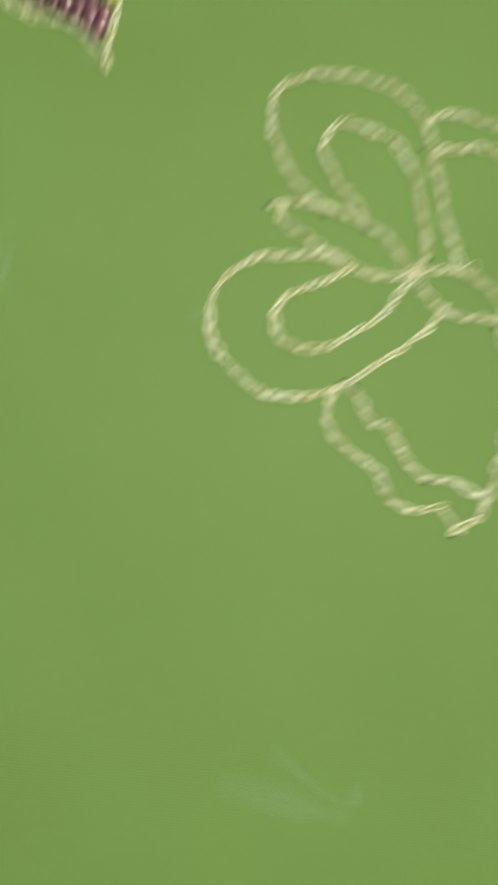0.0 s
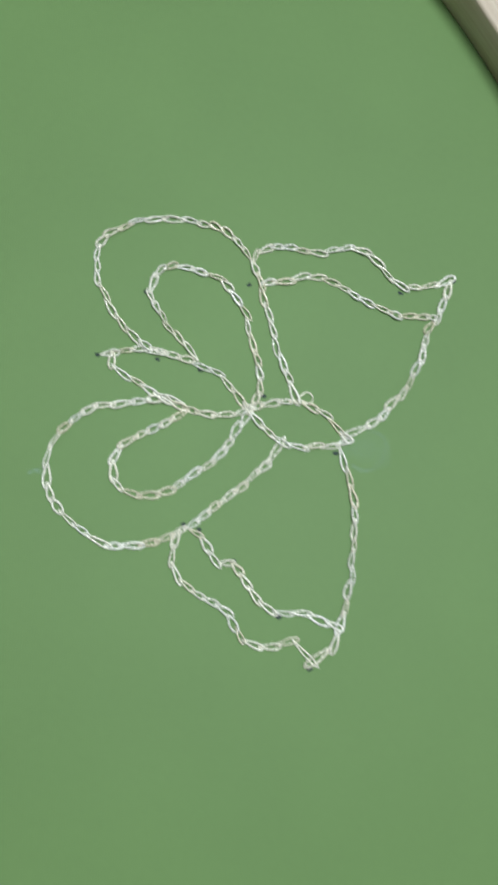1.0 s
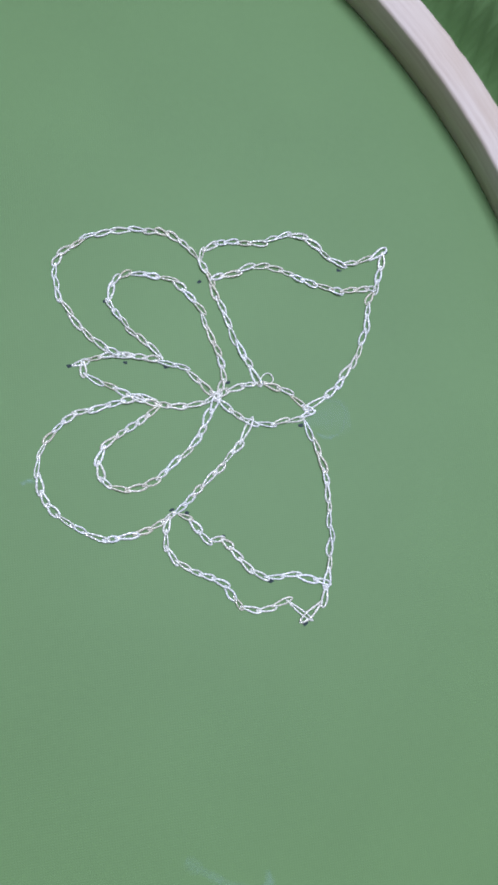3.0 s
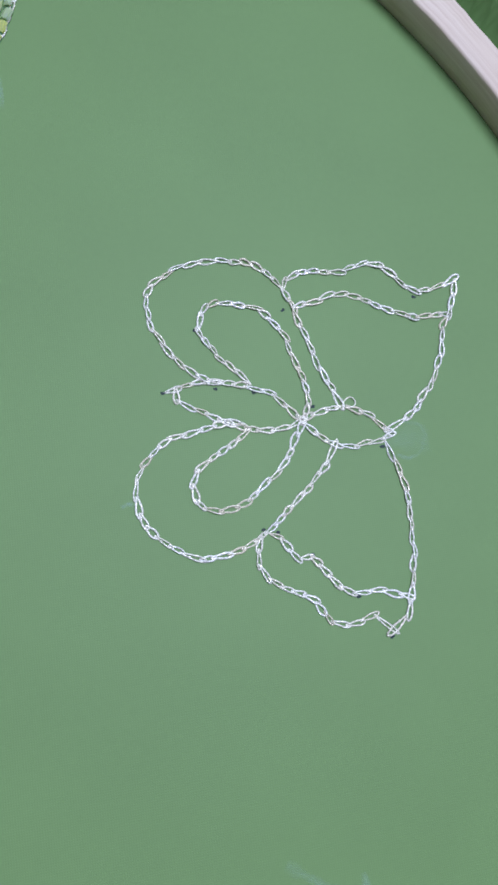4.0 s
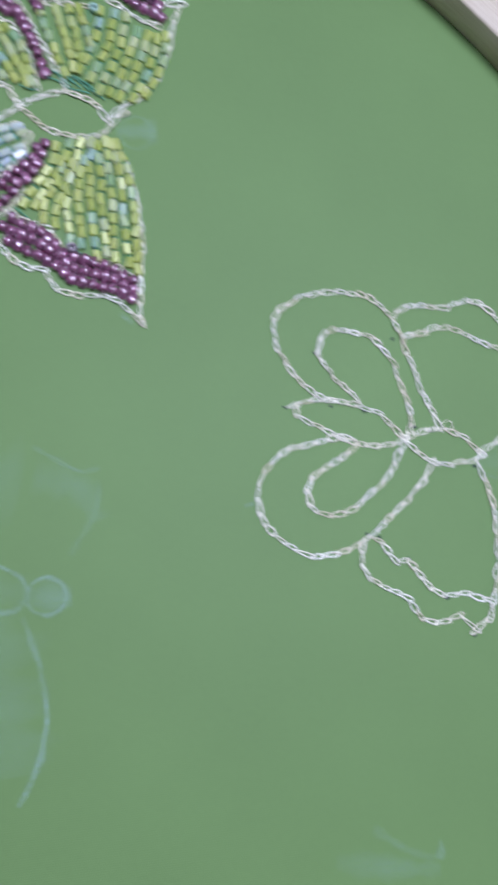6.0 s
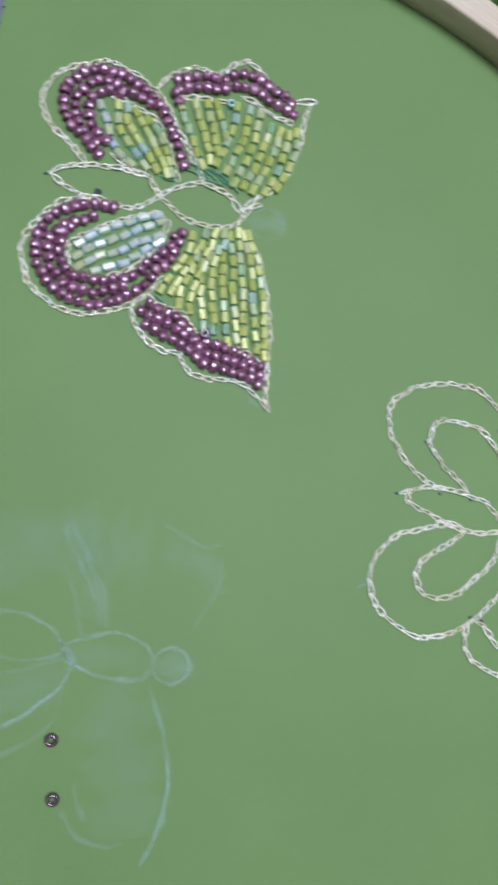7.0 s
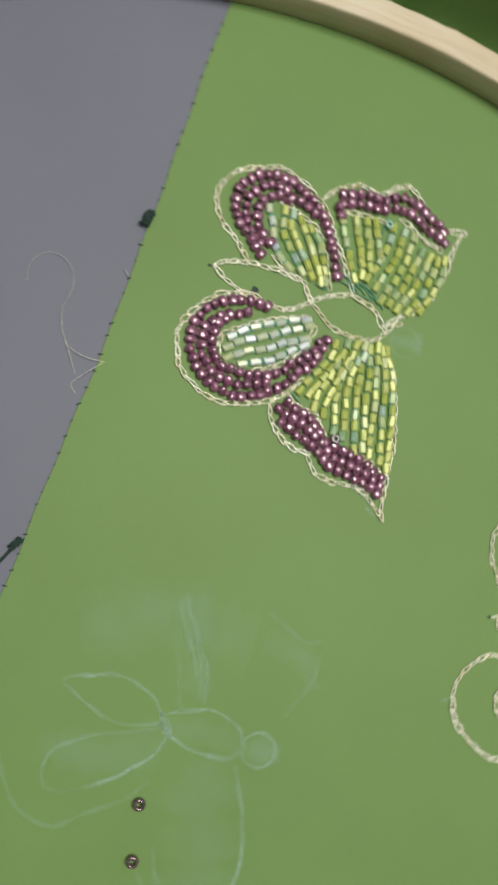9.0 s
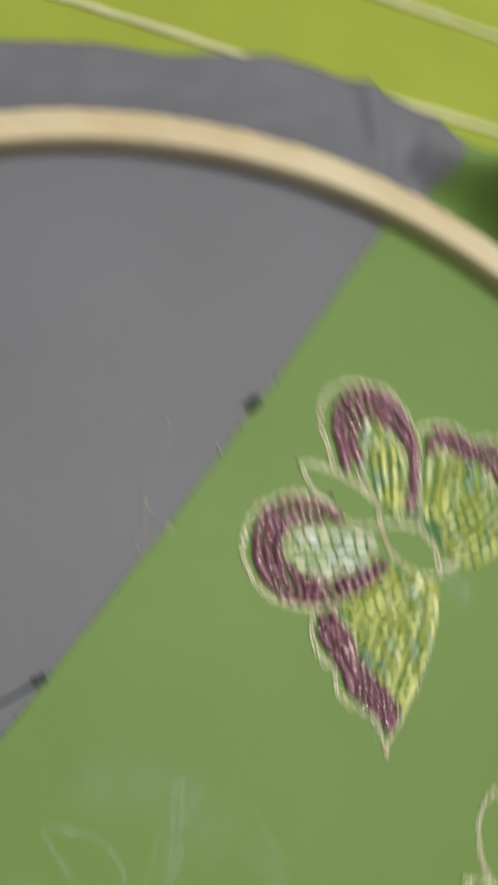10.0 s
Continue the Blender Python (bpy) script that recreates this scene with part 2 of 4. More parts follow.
def tube(bm, places, radius, sides=5, closed=False):
    """A round cord along places (metres)."""
    n = len(places)
    rings = []
    for i, q in enumerate(places):
        a = places[(i - 1) % n] if closed or i else q
        b = places[(i + 1) % n] if closed or i < n - 1 else q
        t = (b - a).normalized()
        side = t.cross(Vector((0, 0, 1)))
        side = side.normalized() if side.length > 1e-4 else Vector((1, 0, 0))
        up = side.cross(t)
        r = radius[i] if isinstance(radius, list) else radius
        rings.append([bm.verts.new(q + (side * math.cos(2 * math.pi * k / sides) + up * math.sin(2 * math.pi * k / sides)) * r) for k in range(sides)])
    for i in range(n if closed else n - 1):
        a, b = rings[i], rings[(i + 1) % n]
        for k in range(sides):
            bm.faces.new((a[k], a[(k + 1) % sides], b[(k + 1) % sides], b[k]))
    if not closed:
        bm.faces.new(rings[0])
        bm.faces.new(rings[-1][::-1])


def ribbon(bm, places, width):
    """A thin strip of chalk with uneven width, lying on the cloth."""
    rows = []
    uv = bm.loops.layers.uv.new("UVMap")
    for i, q in enumerate(places):
        t = (places[min(i + 1, len(places) - 1)] - places[max(i - 1, 0)]).normalized()
        s = t.cross(Vector((0, 0, 1)))
        w = width * (0.75 + 0.6 * noise.noise(q * 400.0))
        q = q + s * (0.25 * MM * noise.noise(q * 260.0))
        rows.append((bm.verts.new(q + s * w / 2), bm.verts.new(q - s * w / 2)))
    n = len(rows)
    for i, (a, b) in enumerate(zip(rows, rows[1:])):
        f = bm.faces.new((a[0], b[0], b[1], a[1]))
        for loop, at in zip(f.loops, ((i / n, 0), ((i + 1) / n, 0), ((i + 1) / n, 1), (i / n, 1))):
            loop[uv].uv = at


def lathe(profile, sides):
    """A closed ring-shaped body turned about x from (x, r) pairs."""
    bm = bmesh.new()
    rings = []
    for k in range(sides):
        a = 2 * math.pi * k / sides
        rings.append([bm.verts.new((x, r * math.cos(a), r * math.sin(a))) for x, r in profile])
    n = len(profile)
    for k in range(sides):
        a, b = rings[k], rings[(k + 1) % sides]
        for i in range(n):
            bm.faces.new((a[i], a[(i + 1) % n], b[(i + 1) % n], b[i]))
    bmesh.ops.recalc_face_normals(bm, faces=bm.faces)
    return bm


# ---- a made-up room, out of view, that closes in and bounces the light ----


def slab(name, lo, hi, material, label, kind="structure"):
    bm = bmesh.new()
    bmesh.ops.create_cube(bm, size=1.0)
    for v in bm.verts:
        v.co = Vector([lo[i] + (v.co[i] + 0.5) * (hi[i] - lo[i]) for i in range(3)])
    return tagged(part(name, bm, material, smooth=False), label, kind=kind)


MAT_Z = -0.016
slab("floor", (-1.8, -1.8, -0.10), (1.8, 1.8, -0.034), BOUNCE_BROWN, "unseen grey-brown floor added under the bedspread")
slab("ceiling", (-1.8, -1.8, 2.4), (1.8, 1.8, 2.5), BOUNCE_GREY, "unseen plain grey ceiling added to bounce light")
slab("wall_north", (-1.8, 1.8, -0.10), (1.8, 1.9, 2.5), BOUNCE_GREY, "unseen plain grey wall added to bounce light")
slab("wall_south", (-1.8, -1.9, -0.10), (1.8, -1.8, 2.5), BOUNCE_GREY, "unseen plain grey wall added to bounce light")
slab("wall_east", (1.8, -1.9, -0.10), (1.9, 1.9, 2.5), BOUNCE_GREY, "unseen plain grey wall added to bounce light")
slab("wall_west", (-1.9, -1.9, -0.10), (-1.8, 1.9, 2.5), BOUNCE_GREY, "unseen plain grey wall added to bounce light")

# ---- lime cloth below the hoop ----
LIME_SLOPE = 0.262


def lime_cloth():
    bm = bmesh.new()
    n = 60
    grid = []
    for i in range(n + 1):
        row = []
        for j in range(n + 1):
            x, y = -0.75 + 1.5 * i / n, -0.75 + 1.5 * j / n
            row.append(bm.verts.new((x, y, MAT_Z + 0.0016 * noise.noise((x * 14, y * 14, 3.0)))))
        grid.append(row)
    for i in range(n):
        for j in range(n):
            bm.faces.new((grid[i][j], grid[i + 1][j], grid[i + 1][j + 1], grid[i][j + 1]))
    low = bmesh.ops.extrude_face_region(bm, geom=bm.faces[:])
    for v in low["geom"]:
        if isinstance(v, bmesh.types.BMVert):
            v.co.z = -0.034
    bmesh.ops.recalc_face_normals(bm, faces=bm.faces)
    cloth = tagged(part("bedspread", bm, LIME), "lime green cotton bedspread with cream stitched lines", "bedspread")
    for y0 in LINES:
        bm = bmesh.new()
        places = []
        for k in range(120):
            x = -0.40 + 0.65 * k / 119
            y = y0 + LIME_SLOPE * x + 0.0008 * noise.noise((x * 30, y0 * 50, 0))
            places.append(Vector((x, y, MAT_Z + 0.0016 * noise.noise((x * 14, y * 14, 3.0)) + 0.0003)))
        tube(bm, places, [0.0009 + 0.0005 * noise.noise(q * 420) for q in places], 6)
        part("stitched_line", bm, CREAM, cloth, "cream stitched line")
    return cloth


LINES = [0.1515, 0.1782]
lime_cloth()

# ---- the cloth in the hoop: grey and green halves, joined along a seam ----
HOOP_X, HOOP_Y, HOOP_R, HOOP_W, HOOP_H = -24.6 * MM, -34.2 * MM, 136.1 * MM, 5.9 * MM, 6.4 * MM


SEAM_Y = (-180.0, -80.0, -20.0, 8.0, 25.0, 44.0, 58.0, 78.0, 100.0, 112.0, 124.0, 150.0)
SEAM_X = (-88.5, -67.4, -55.8, -50.0, -46.0, -42.7, -40.0, -36.7, -33.1, -28.0, -23.0, -19.0)


def seam_x(y):
    """The seam runs down the cloth with a slight bow (millimetres)."""
    return 0.25 * sum(float(np.interp(y + k, SEAM_Y, SEAM_X)) for k in (-6, -2, 2, 6)) + 0.12 * math.sin(y * 0.35)


def edge_y(x):
    """The cut edge of the cloth beyond the hoop (millimetres)."""
    return 0.25 * sum(float(np.interp(x + k, (-240, -119, -102, -81, -73, -57, -42, -22, 40, 200), (20, 95, 107.5, 123, 129, 134.5, 136.5, 136, 150, 190))) for k in (-6, -2, 2, 6))


def cloth_z(x, y):
    """Taut within the hoop; loose and folded beyond it (metres)."""
    r = math.hypot(x - HOOP_X, y - HOOP_Y)
    d = (r - HOOP_R - HOOP_W) / MM
    if d <= 0:
        return 0.0
    a = math.atan2(y - HOOP_Y, x - HOOP_X)
    right = min(1.0, max(0.0, (math.radians(93) - a) / math.radians(12))) * min(1.0, max(0.0, (a + 0.6) / 0.4))
    z = -(9.0 + 3.0 * right) * (1 - math.exp(-d / (9.0 - 6.0 * right)))
    z += 2.2 * min(1, d / 6) * noise.noise((x * 45, y * 45, 1.7)) + 0.8 * min(1, d / 4) * noise.noise((x * 150, y * 150, 5.0))
    bunch = 35.0 * math.exp(-((d - 16.5) / 5.5) ** 2) + 16.0 * math.exp(-((d - 44) / 11.0) ** 2)
    z += right * min(1, d / 5) * (2.6 * noise.noise((a * 26.0, d * 0.06, 3.3)) + 1.2 * noise.noise((a * 60.0, d * 0.1, 8.3)))
    z += right * bunch * (0.75 + 0.5 * noise.noise((a * 5.0, 2.0, 0.5)))
    crease = abs((x / MM + 36.0) * 0.83 + (y / MM - 117.0) * 0.55)
    z += 2.0 * min(1, d / 3) * math.exp(-(crease / 2.2) ** 2) * (x < -0.02) * (y > 0)
    return max(z * MM, MAT_Z + 0.0022)


def cloth(name, side, reach, lift, material, label):
    bm = bmesh.new()
    columns, rows = 110, 200
    grid = []
    for i in range(columns + 1):
        p = side * reach * (i / columns) ** 1.5 - side * (3.0 if side < 0 else 0.0) * (i == 0)
        col = []
        for j in range(rows + 1):
            top = edge_y(seam_x(128.0) + p)
            y = -175.0 + (top + 175.0) * j / rows
            x = seam_x(y) + p
            col.append(bm.verts.new((x * MM, y * MM, cloth_z(x * MM, y * MM) + lift)))
        grid.append(col)
    for i in range(columns):
        for j in range(rows):
            q = (grid[i][j], grid[i + 1][j], grid[i + 1][j + 1], grid[i][j + 1])
            bm.faces.new(q if side > 0 else q[::-1])
    ob = tagged(part(name, bm, material), label, "fabric")
    solid = ob.modifiers.new("thickness", "SOLIDIFY")
    solid.thickness, solid.offset = 0.0003, -1
    return ob


green = cloth("green_fabric", 1, 200.0, 0.0, GREEN, "plain green silk fabric stretched in the wooden hoop")
grey = cloth("grey_fabric", -1, 190.0, -0.00031, GREY, "grey silk fabric sewn to the green fabric")

# ---- the hoop ----


def hoop():
    bm = bmesh.new()
    uv = bm.loops.layers.uv.new("UVMap")
    e = 0.0005
    lo, hi, r0, r1 = 0.0001, HOOP_H, HOOP_R, HOOP_R + HOOP_W
    section = [(r0, lo), (r0, hi * 0.5), (r0, hi - e), (r0 + e * 0.3, hi - e * 0.3), (r0 + e, hi), ((r0 + r1) / 2, hi + 0.0001), (r1 - e, hi), (r1 - e * 0.3, hi - e * 0.3), (r1, hi - e), (r1, hi * 0.5), (r1, lo)]
    n, m = 720, len(section)
    rings = []
    for k in range(n):
        a = 2 * math.pi * k / n
        wob = 0.0005 * noise.noise((math.cos(a) * 3, math.sin(a) * 3, 7.0))
        rough = 0.0002 * noise.noise((a * 55.0, 0.4, 2.0)) + 0.00012 * noise.noise((a * 160.0, 0.9, 4.0))
        rings.append([bm.verts.new((HOOP_X + (r + wob + rough * (z > hi * 0.8) * (1 if r > r0 + e else 0.5)) * math.cos(a), HOOP_Y + (r + wob + rough * (z > hi * 0.8) * (1 if r > r0 + e else 0.5)) * math.sin(a), z + (0.00012 * noise.noise((r * 900, a * 40, z * 900)) if z > lo else 0))) for r, z in section])
    run = [0.0]
    for a, b in zip(section, section[1:]):
        run.append(run[-1] + math.hypot(b[0] - a[0], b[1] - a[1]))
    run.append(run[-1] + r1 - r0)
    for k in range(n):
        a, b = rings[k], rings[(k + 1) % n]
        for i in range(m):
            f = bm.faces.new((a[i], a[(i + 1) % m], b[(i + 1) % m], b[i]))
            for loop, (u, v) in zip(f.loops, ((k, i), (k, i + 1), (k + 1, i + 1), (k + 1, i))):
                loop[uv].uv = (u * 2 * math.pi * HOOP_R / n, run[v])
    bmesh.ops.recalc_face_normals(bm, faces=bm.faces)
    return tagged(part("embroidery_hoop", bm, WOOD), "round pale wooden embroidery hoop holding the fabric", "embroidery hoop")


hoop()

# ---- chain stitches and beads ----


def stitch_mesh(seed):
    """One link of chain stitch: a drop-shaped loop of two-ply metal thread, 3.1 mm long along x."""
    r = random.Random(seed)
    w1, w2, k = 0.25 + 0.15 * r.random(), 0.25 + 0.15 * r.random(), 0.52 + 0.16 * r.random()
    places = []
    n = 48
    for i in range(n):
        a = 2 * math.pi * i / n
        u = 0.5 - 0.5 * math.cos(a)
        wide = 0.12 + 0.88 * (u / k) ** 0.9 if u < k else math.sqrt(max(0.0, 1 - ((u - k) / (1 - k)) ** 2))
        wide *= w1 if a < math.pi else w2
        places.append(Vector((u * 3.1, wide if a < math.pi else -wide, 0.08 + 0.16 * math.sin(math.pi * u ** 1.4) + 0.08 * u + 0.04 * r.random())) * MM)
    bm = bmesh.new()
    turns = 7
    for ply in (0.0, math.pi):
        wound = []
        for i, q in enumerate(places):
            t = (places[(i + 1) % n] - places[i - 1]).normalized()
            side = t.cross(Vector((0, 0, 1))).normalized()
            a = ply + 2 * math.pi * turns * i / n
            wound.append(q + (side * math.cos(a) + side.cross(t) * math.sin(a)) * 0.057 * MM)
        tube(bm, wound, 0.09 * MM, 4, closed=True)
    return mesh_of("stitch", bm, SILVER)


STITCHES = [stitch_mesh(s) for s in range(12)]
rnd = random.Random(4)


def stitch_line(thing, points, pitch=2.3, wide=1.0):
    """A row of chain stitches of uneven length along a smooth line (millimetres)."""
    q = spline(points, 0.1)
    cuts, at = [0], 0.0
    while at < (len(q) - 1) * 0.1 - 0.6 * pitch:
        at += pitch * rnd.uniform(0.78, 1.24)
        cuts.append(min(len(q) - 1, round(at * 10)))
    cuts[-1] = len(q) - 1
    for i, j in zip(cuts, cuts[1:]):
        a, d = q[i], q[j] - q[i]
        if d.length < 0.2:
            continue
        m = Matrix.Translation(Vector((a.x, a.y, 0)) * MM) @ Matrix.Rotation(math.atan2(d.y, d.x) + rnd.uniform(-0.10, 0.10), 4, "Z") @ Matrix.Rotation(rnd.uniform(-0.4, 0.4), 4, "X")
        piece("stitch", rnd.choice(STITCHES), thing, m @ Matrix.Diagonal((d.length * 1.32 / 3.1, wide * rnd.uniform(0.75, 1.2), 1, 1)))


seed_profile = [(-0.50, 0.36), (-0.66, 0.52), (-0.70, 0.68), (-0.58, 0.86), (-0.34, 0.98), (0.0, 1.03), (0.34, 0.98), (0.58, 0.86), (0.70, 0.68), (0.66, 0.52), (0.50, 0.36)]
SEED = [mesh_of("seed_bead", lathe([(x * MM * k, r * MM * 1.18) for x, r in seed_profile], 14), PURPLE) for k in (1.0, 1.12, 1.24)]


def cut_mesh(material, long, wide):
    """A six-sided cut tube bead with eased ends and a thread hole."""
    h, r = long / 2, wide
    bm = lathe([(-h, r * 0.45), (-h, r * 0.86), (-h * 0.93, r), (h * 0.93, r), (h, r * 0.86), (h, r * 0.45)], 6)
    bmesh.ops.scale(bm, vec=(1, 1, 0.72), verts=bm.verts)
    return mesh_of("cut_bead", bm, material, smooth=False)


CUTS = [cut_mesh(CUT, 2.0 * k * MM, 0.75 * MM) for k in (0.94, 1.0, 1.06)]
CUTS_PALE = [cut_mesh(CUT_PALE, 2.0 * k * MM, 0.75 * MM) for k in (0.95, 1.05)]


def bead_row(name, meshes, thing, points, pitch, height, jitter, roll, tip, flat):
    """Beads threaded along a smooth line, each a little out of line."""
    q = spline(points, pitch)
    for i, a in enumerate(q):
        b, c = q[min(i + 1, len(q) - 1)], q[max(i - 1, 0)]
        d = b - c
        at = Vector((a.x + rnd.gauss(0, jitter), a.y + rnd.gauss(0, jitter), height + rnd.uniform(-0.05, 0.12))) * MM
        m = Matrix.Translation(at) @ Matrix.Rotation(math.atan2(d.y, d.x) + rnd.gauss(0, tip), 4, "Z") @ Matrix.Rotation(rnd.gauss(0, 0.06), 4, "Y") @ Matrix.Diagonal((1, 1, flat, 1)) @ Matrix.Rotation(rnd.gauss(0, roll), 4, "X")
        piece(name, rnd.choice(meshes), thing, m)


def gap_strip(thing, points, material, label):
    """A wide strip added under a row of beads to colour the gaps; plum stands for shade."""
    bm = bmesh.new()
    tube(bm, [Vector((q.x, q.y, -0.35)) * MM for q in spline(points, 0.6)], 0.75 * MM, 10)
    part("gap_strip", bm, material, thing, label)


def purple_row(thing, points):
    bead_row("seed_bead", SEED, thing, points, 1.78, 0.6, 0.11, 1.0, 0.2, 0.58)
    gap_strip(thing, points, PLUM_GAP, "plum strip added under the beads for the shade between them")


def green_row(thing, points, pale=False):
    bead_row("cut_bead", CUTS_PALE if pale else CUTS, thing, points, 2.34, 0.46, 0.09, 0.15, 0.10, 0.85)
    gap_strip(thing, points, GREEN_THREAD if pale else GREEN_GAP, "green strip added under the beads to colour the gaps")


def dot(thing, x, y, r=0.42):
    """A pen mark that has soaked into the cloth, a thin uneven blot."""
    bm = bmesh.new()
    n = 14
    mid = bm.verts.new((x * MM, y * MM, 0.00010))
    rim = []
    for k in range(n):
        a = 2 * math.pi * k / n
        rr = r * (0.8 + 0.5 * noise.noise((x + math.cos(a), y + math.sin(a), 0.3)))
        rim.append(bm.verts.new(((x + rr * math.cos(a) * 1.2) * MM, (y + rr * math.sin(a) * 0.85) * MM, 0.00003)))
    for k in range(n):
        bm.faces.new((mid, rim[k], rim[(k + 1) % n]))
    part("pen_mark", bm, INK, thing, "dark pen dot")


def chalk_line(thing, points, width=1.0, material=None):
    bm = bmesh.new()
    wide = width > 3
    ribbon(bm, [Vector((q.x * MM, q.y * MM, 0.00004 if wide else 0.00008)) for q in spline(points, 0.5)], width * MM)
    part("chalk_smudge" if wide else "chalk_line", bm, material or CHALK, thing)


def sewing_thread(thing, points):
    """A bit of the thread that holds the beads, showing between them."""
    bm = bmesh.new()
    tube(bm, [Vector((q.x, q.y, 0.3 + 0.2 * math.sin(i * 0.6))) * MM for i, q in enumerate(spline(points, 0.4))], 0.13 * MM, 5)
    part("sewing_thread", bm, GREEN_THREAD, thing, "teal sewing thread between the beads")


def thread_loop(thing, points):
    """A small loose loop of the metal thread."""
    bm = bmesh.new()
    tube(bm, [Vector((q.x, q.y, 0.3)) * MM for q in spline(points, 0.25)], 0.09 * MM, 5)
    part("thread_loop", bm, SILVER, thing)


def thing_at(name, label, category):
    return tagged(new(name), label, category)


outline = thing_at("outlined_butterfly", "butterfly outlined in silver chain stitch on green fabric", "embroidery")
stitch_line(outline, [(55.6, 2.8), (53.6, 5.3), (50.9, 7.2), (47.3, 7.9), (43.6, 8.3), (39.7, 7.5), (36.2, 5.7), (34.4, 4.1), (33.9, 1.2), (34, -1.2), (35, -3.8), (36.9, -6.4), (39.1, -9), (41.6, -10.8), (43.8, -11.5)], 2.15, 1.2)
stitch_line(outline, [(48.5, -12.4), (46.4, -10.1), (44, -7.5), (42.3, -4.9), (41.4, -3), (42.1, -0.5), (44, 1), (46.4, 1), (49.2, 0.3), (51.4, -0.5), (53.3, -2.8), (55, -5.4), (56, -9.5), (56.9, -12.7), (57.3, -15.9), (56.7, -17.7), (55.9, -19.2)], 2.15, 1.2)
stitch_line(outline, [(35.2, -12.3), (38, -11.5), (41.1, -11.4), (43.8, -11.7), (46.1, -12.3), (48.5, -12.8), (51.3, -13.9), (53.3, -15.8), (55, -17.8), (56, -19.2)], 2.15, 1.2)
stitch_line(outline, [(36.8, -11.5), (36.7, -13.5), (38.9, -15), (41.7, -16.7), (43.7, -17.9), (46.4, -18.9), (48.4, -19.6), (51.1, -20.1), (53.5, -20), (56, -19.1)], 2.15, 1.2)
stitch_line(outline, [(47, -18.7), (44.1, -18.1), (41, -18.5), (38, -19), (34.6, -19.7), (32.1, -21.7), (30, -24.1), (29.3, -26), (29, -29.1), (29.8, -32.1), (31.1, -33.9), (33, -35.7), (34.9, -37.1), (37.2, -38.3)], 2.15, 1.2)
stitch_line(outline, [(37.2, -38.3), (40.1, -38.1), (43.1, -37.7), (45.7, -36.7), (47.9, -35.5), (50.5, -33.5), (53.1, -31.5), (56.1, -28.7), (58.7, -26.2), (60.2, -23.4)], 2.15, 1.2)
stitch_line(outline, [(47.6, -19.3), (45, -21), (42, -22.7), (39.4, -24.2), (38, -25.6), (37.5, -27.9), (37.8, -29.5), (39, -30.9), (41.3, -31.4), (43.5, -31.1), (45.4, -30.5), (47.6, -29), (50.2, -27), (52.5, -24.5), (54.3, -22.1), (55.9, -19.2)], 2.15, 1.2)
stitch_line(outline, [(55.6, 2.8), (56.7, 0.5), (57.1, -1.5), (58.2, -5.2), (59.5, -9.3), (60.8, -12.9), (61.9, -15.8), (62.4, -17.1)], 2.15, 1.2)
stitch_line(outline, [(55.8, 2.2), (56.2, 3.5), (57, 4.8), (59.2, 5.2), (63.3, 4.9), (66.6, 4.9), (70.8, 5.9), (72.9, 4.8), (75, 2.8), (77.1, 0.8), (80.1, 0.3), (83.1, 1), (85, 2)], 2.15, 1.2)
stitch_line(outline, [(56.9, -0.6), (58.5, -0.3), (60.5, 0.1), (63.8, 0.9), (66.3, 0.8), (68.8, -0.3), (72.5, -2.1), (75.9, -3.6), (78.4, -4.1), (81.1, -3.7), (82.6, -4)], 2.15, 1.2)
stitch_line(outline, [(85, 2), (83.9, -1.7), (82.6, -4.4), (81.3, -6.6), (80.4, -10.4), (78.8, -13.5), (76.7, -16.5), (74.2, -19.4), (71.8, -20.8), (70, -21.8)], 2.15, 1.2)
stitch_line(outline, [(55.9, -19.2), (58.1, -17.9), (60.9, -17.5), (62.9, -17.4), (65.3, -18.3), (67.4, -19.8), (69, -21.7), (70, -22.5)], 2.15, 1.2)
stitch_line(outline, [(55.9, -19.2), (57.8, -21.1), (59.8, -23), (61.8, -23.5), (64.2, -24), (66.6, -23.5), (69, -23.1), (70, -22.5)], 2.15, 1.2)
stitch_line(outline, [(68.8, -23.7), (69.8, -26.5), (70.3, -29.6), (70.9, -32.3), (71, -35.4), (70.7, -38.9), (70.4, -42.3), (69.8, -45.3), (69, -48), (68.5, -49.8), (67, -51.7), (65.1, -52.6)], 2.15, 1.2)
stitch_line(outline, [(47.1, -35.9), (46.3, -37.8), (46.1, -40.4), (47.8, -43), (49.8, -44.4), (52, -45.4), (54, -46.9), (55.2, -48.7), (56.3, -50.5), (58.6, -50.9), (60.9, -50.4), (62.8, -50), (64.3, -51.8), (65.1, -52.6)], 2.15, 1.2)
stitch_line(outline, [(48.3, -35.7), (49.4, -36), (50.6, -38), (52.6, -40.2), (54.3, -40), (55.7, -42), (57.3, -44.2), (59.2, -46), (61.9, -46.3), (64.6, -46.6), (66.9, -47.3), (68.9, -48.2)], 2.15, 1.2)
thread_loop(outline, [(62.7, -17.2), (63.2, -16.4), (64, -16), (64.7, -16.5), (64.7, -17.3), (63.9, -17.7), (63.2, -17.4)])
for x, y in ((34.8, -12.3), (55.4, -0.8), (85.5, 1.9), (65, -53.6), (49.6, -35.7), (54.5, -39.8), (43, -12.5), (48.9, -13.6), (57.9, -16.9), (68.2, -24.4), (48.4, -19.8), (40.9, -2.9), (47.5, -35), (60.6, -46.9), (77.4, -0.5)):
    dot(outline, x, y)
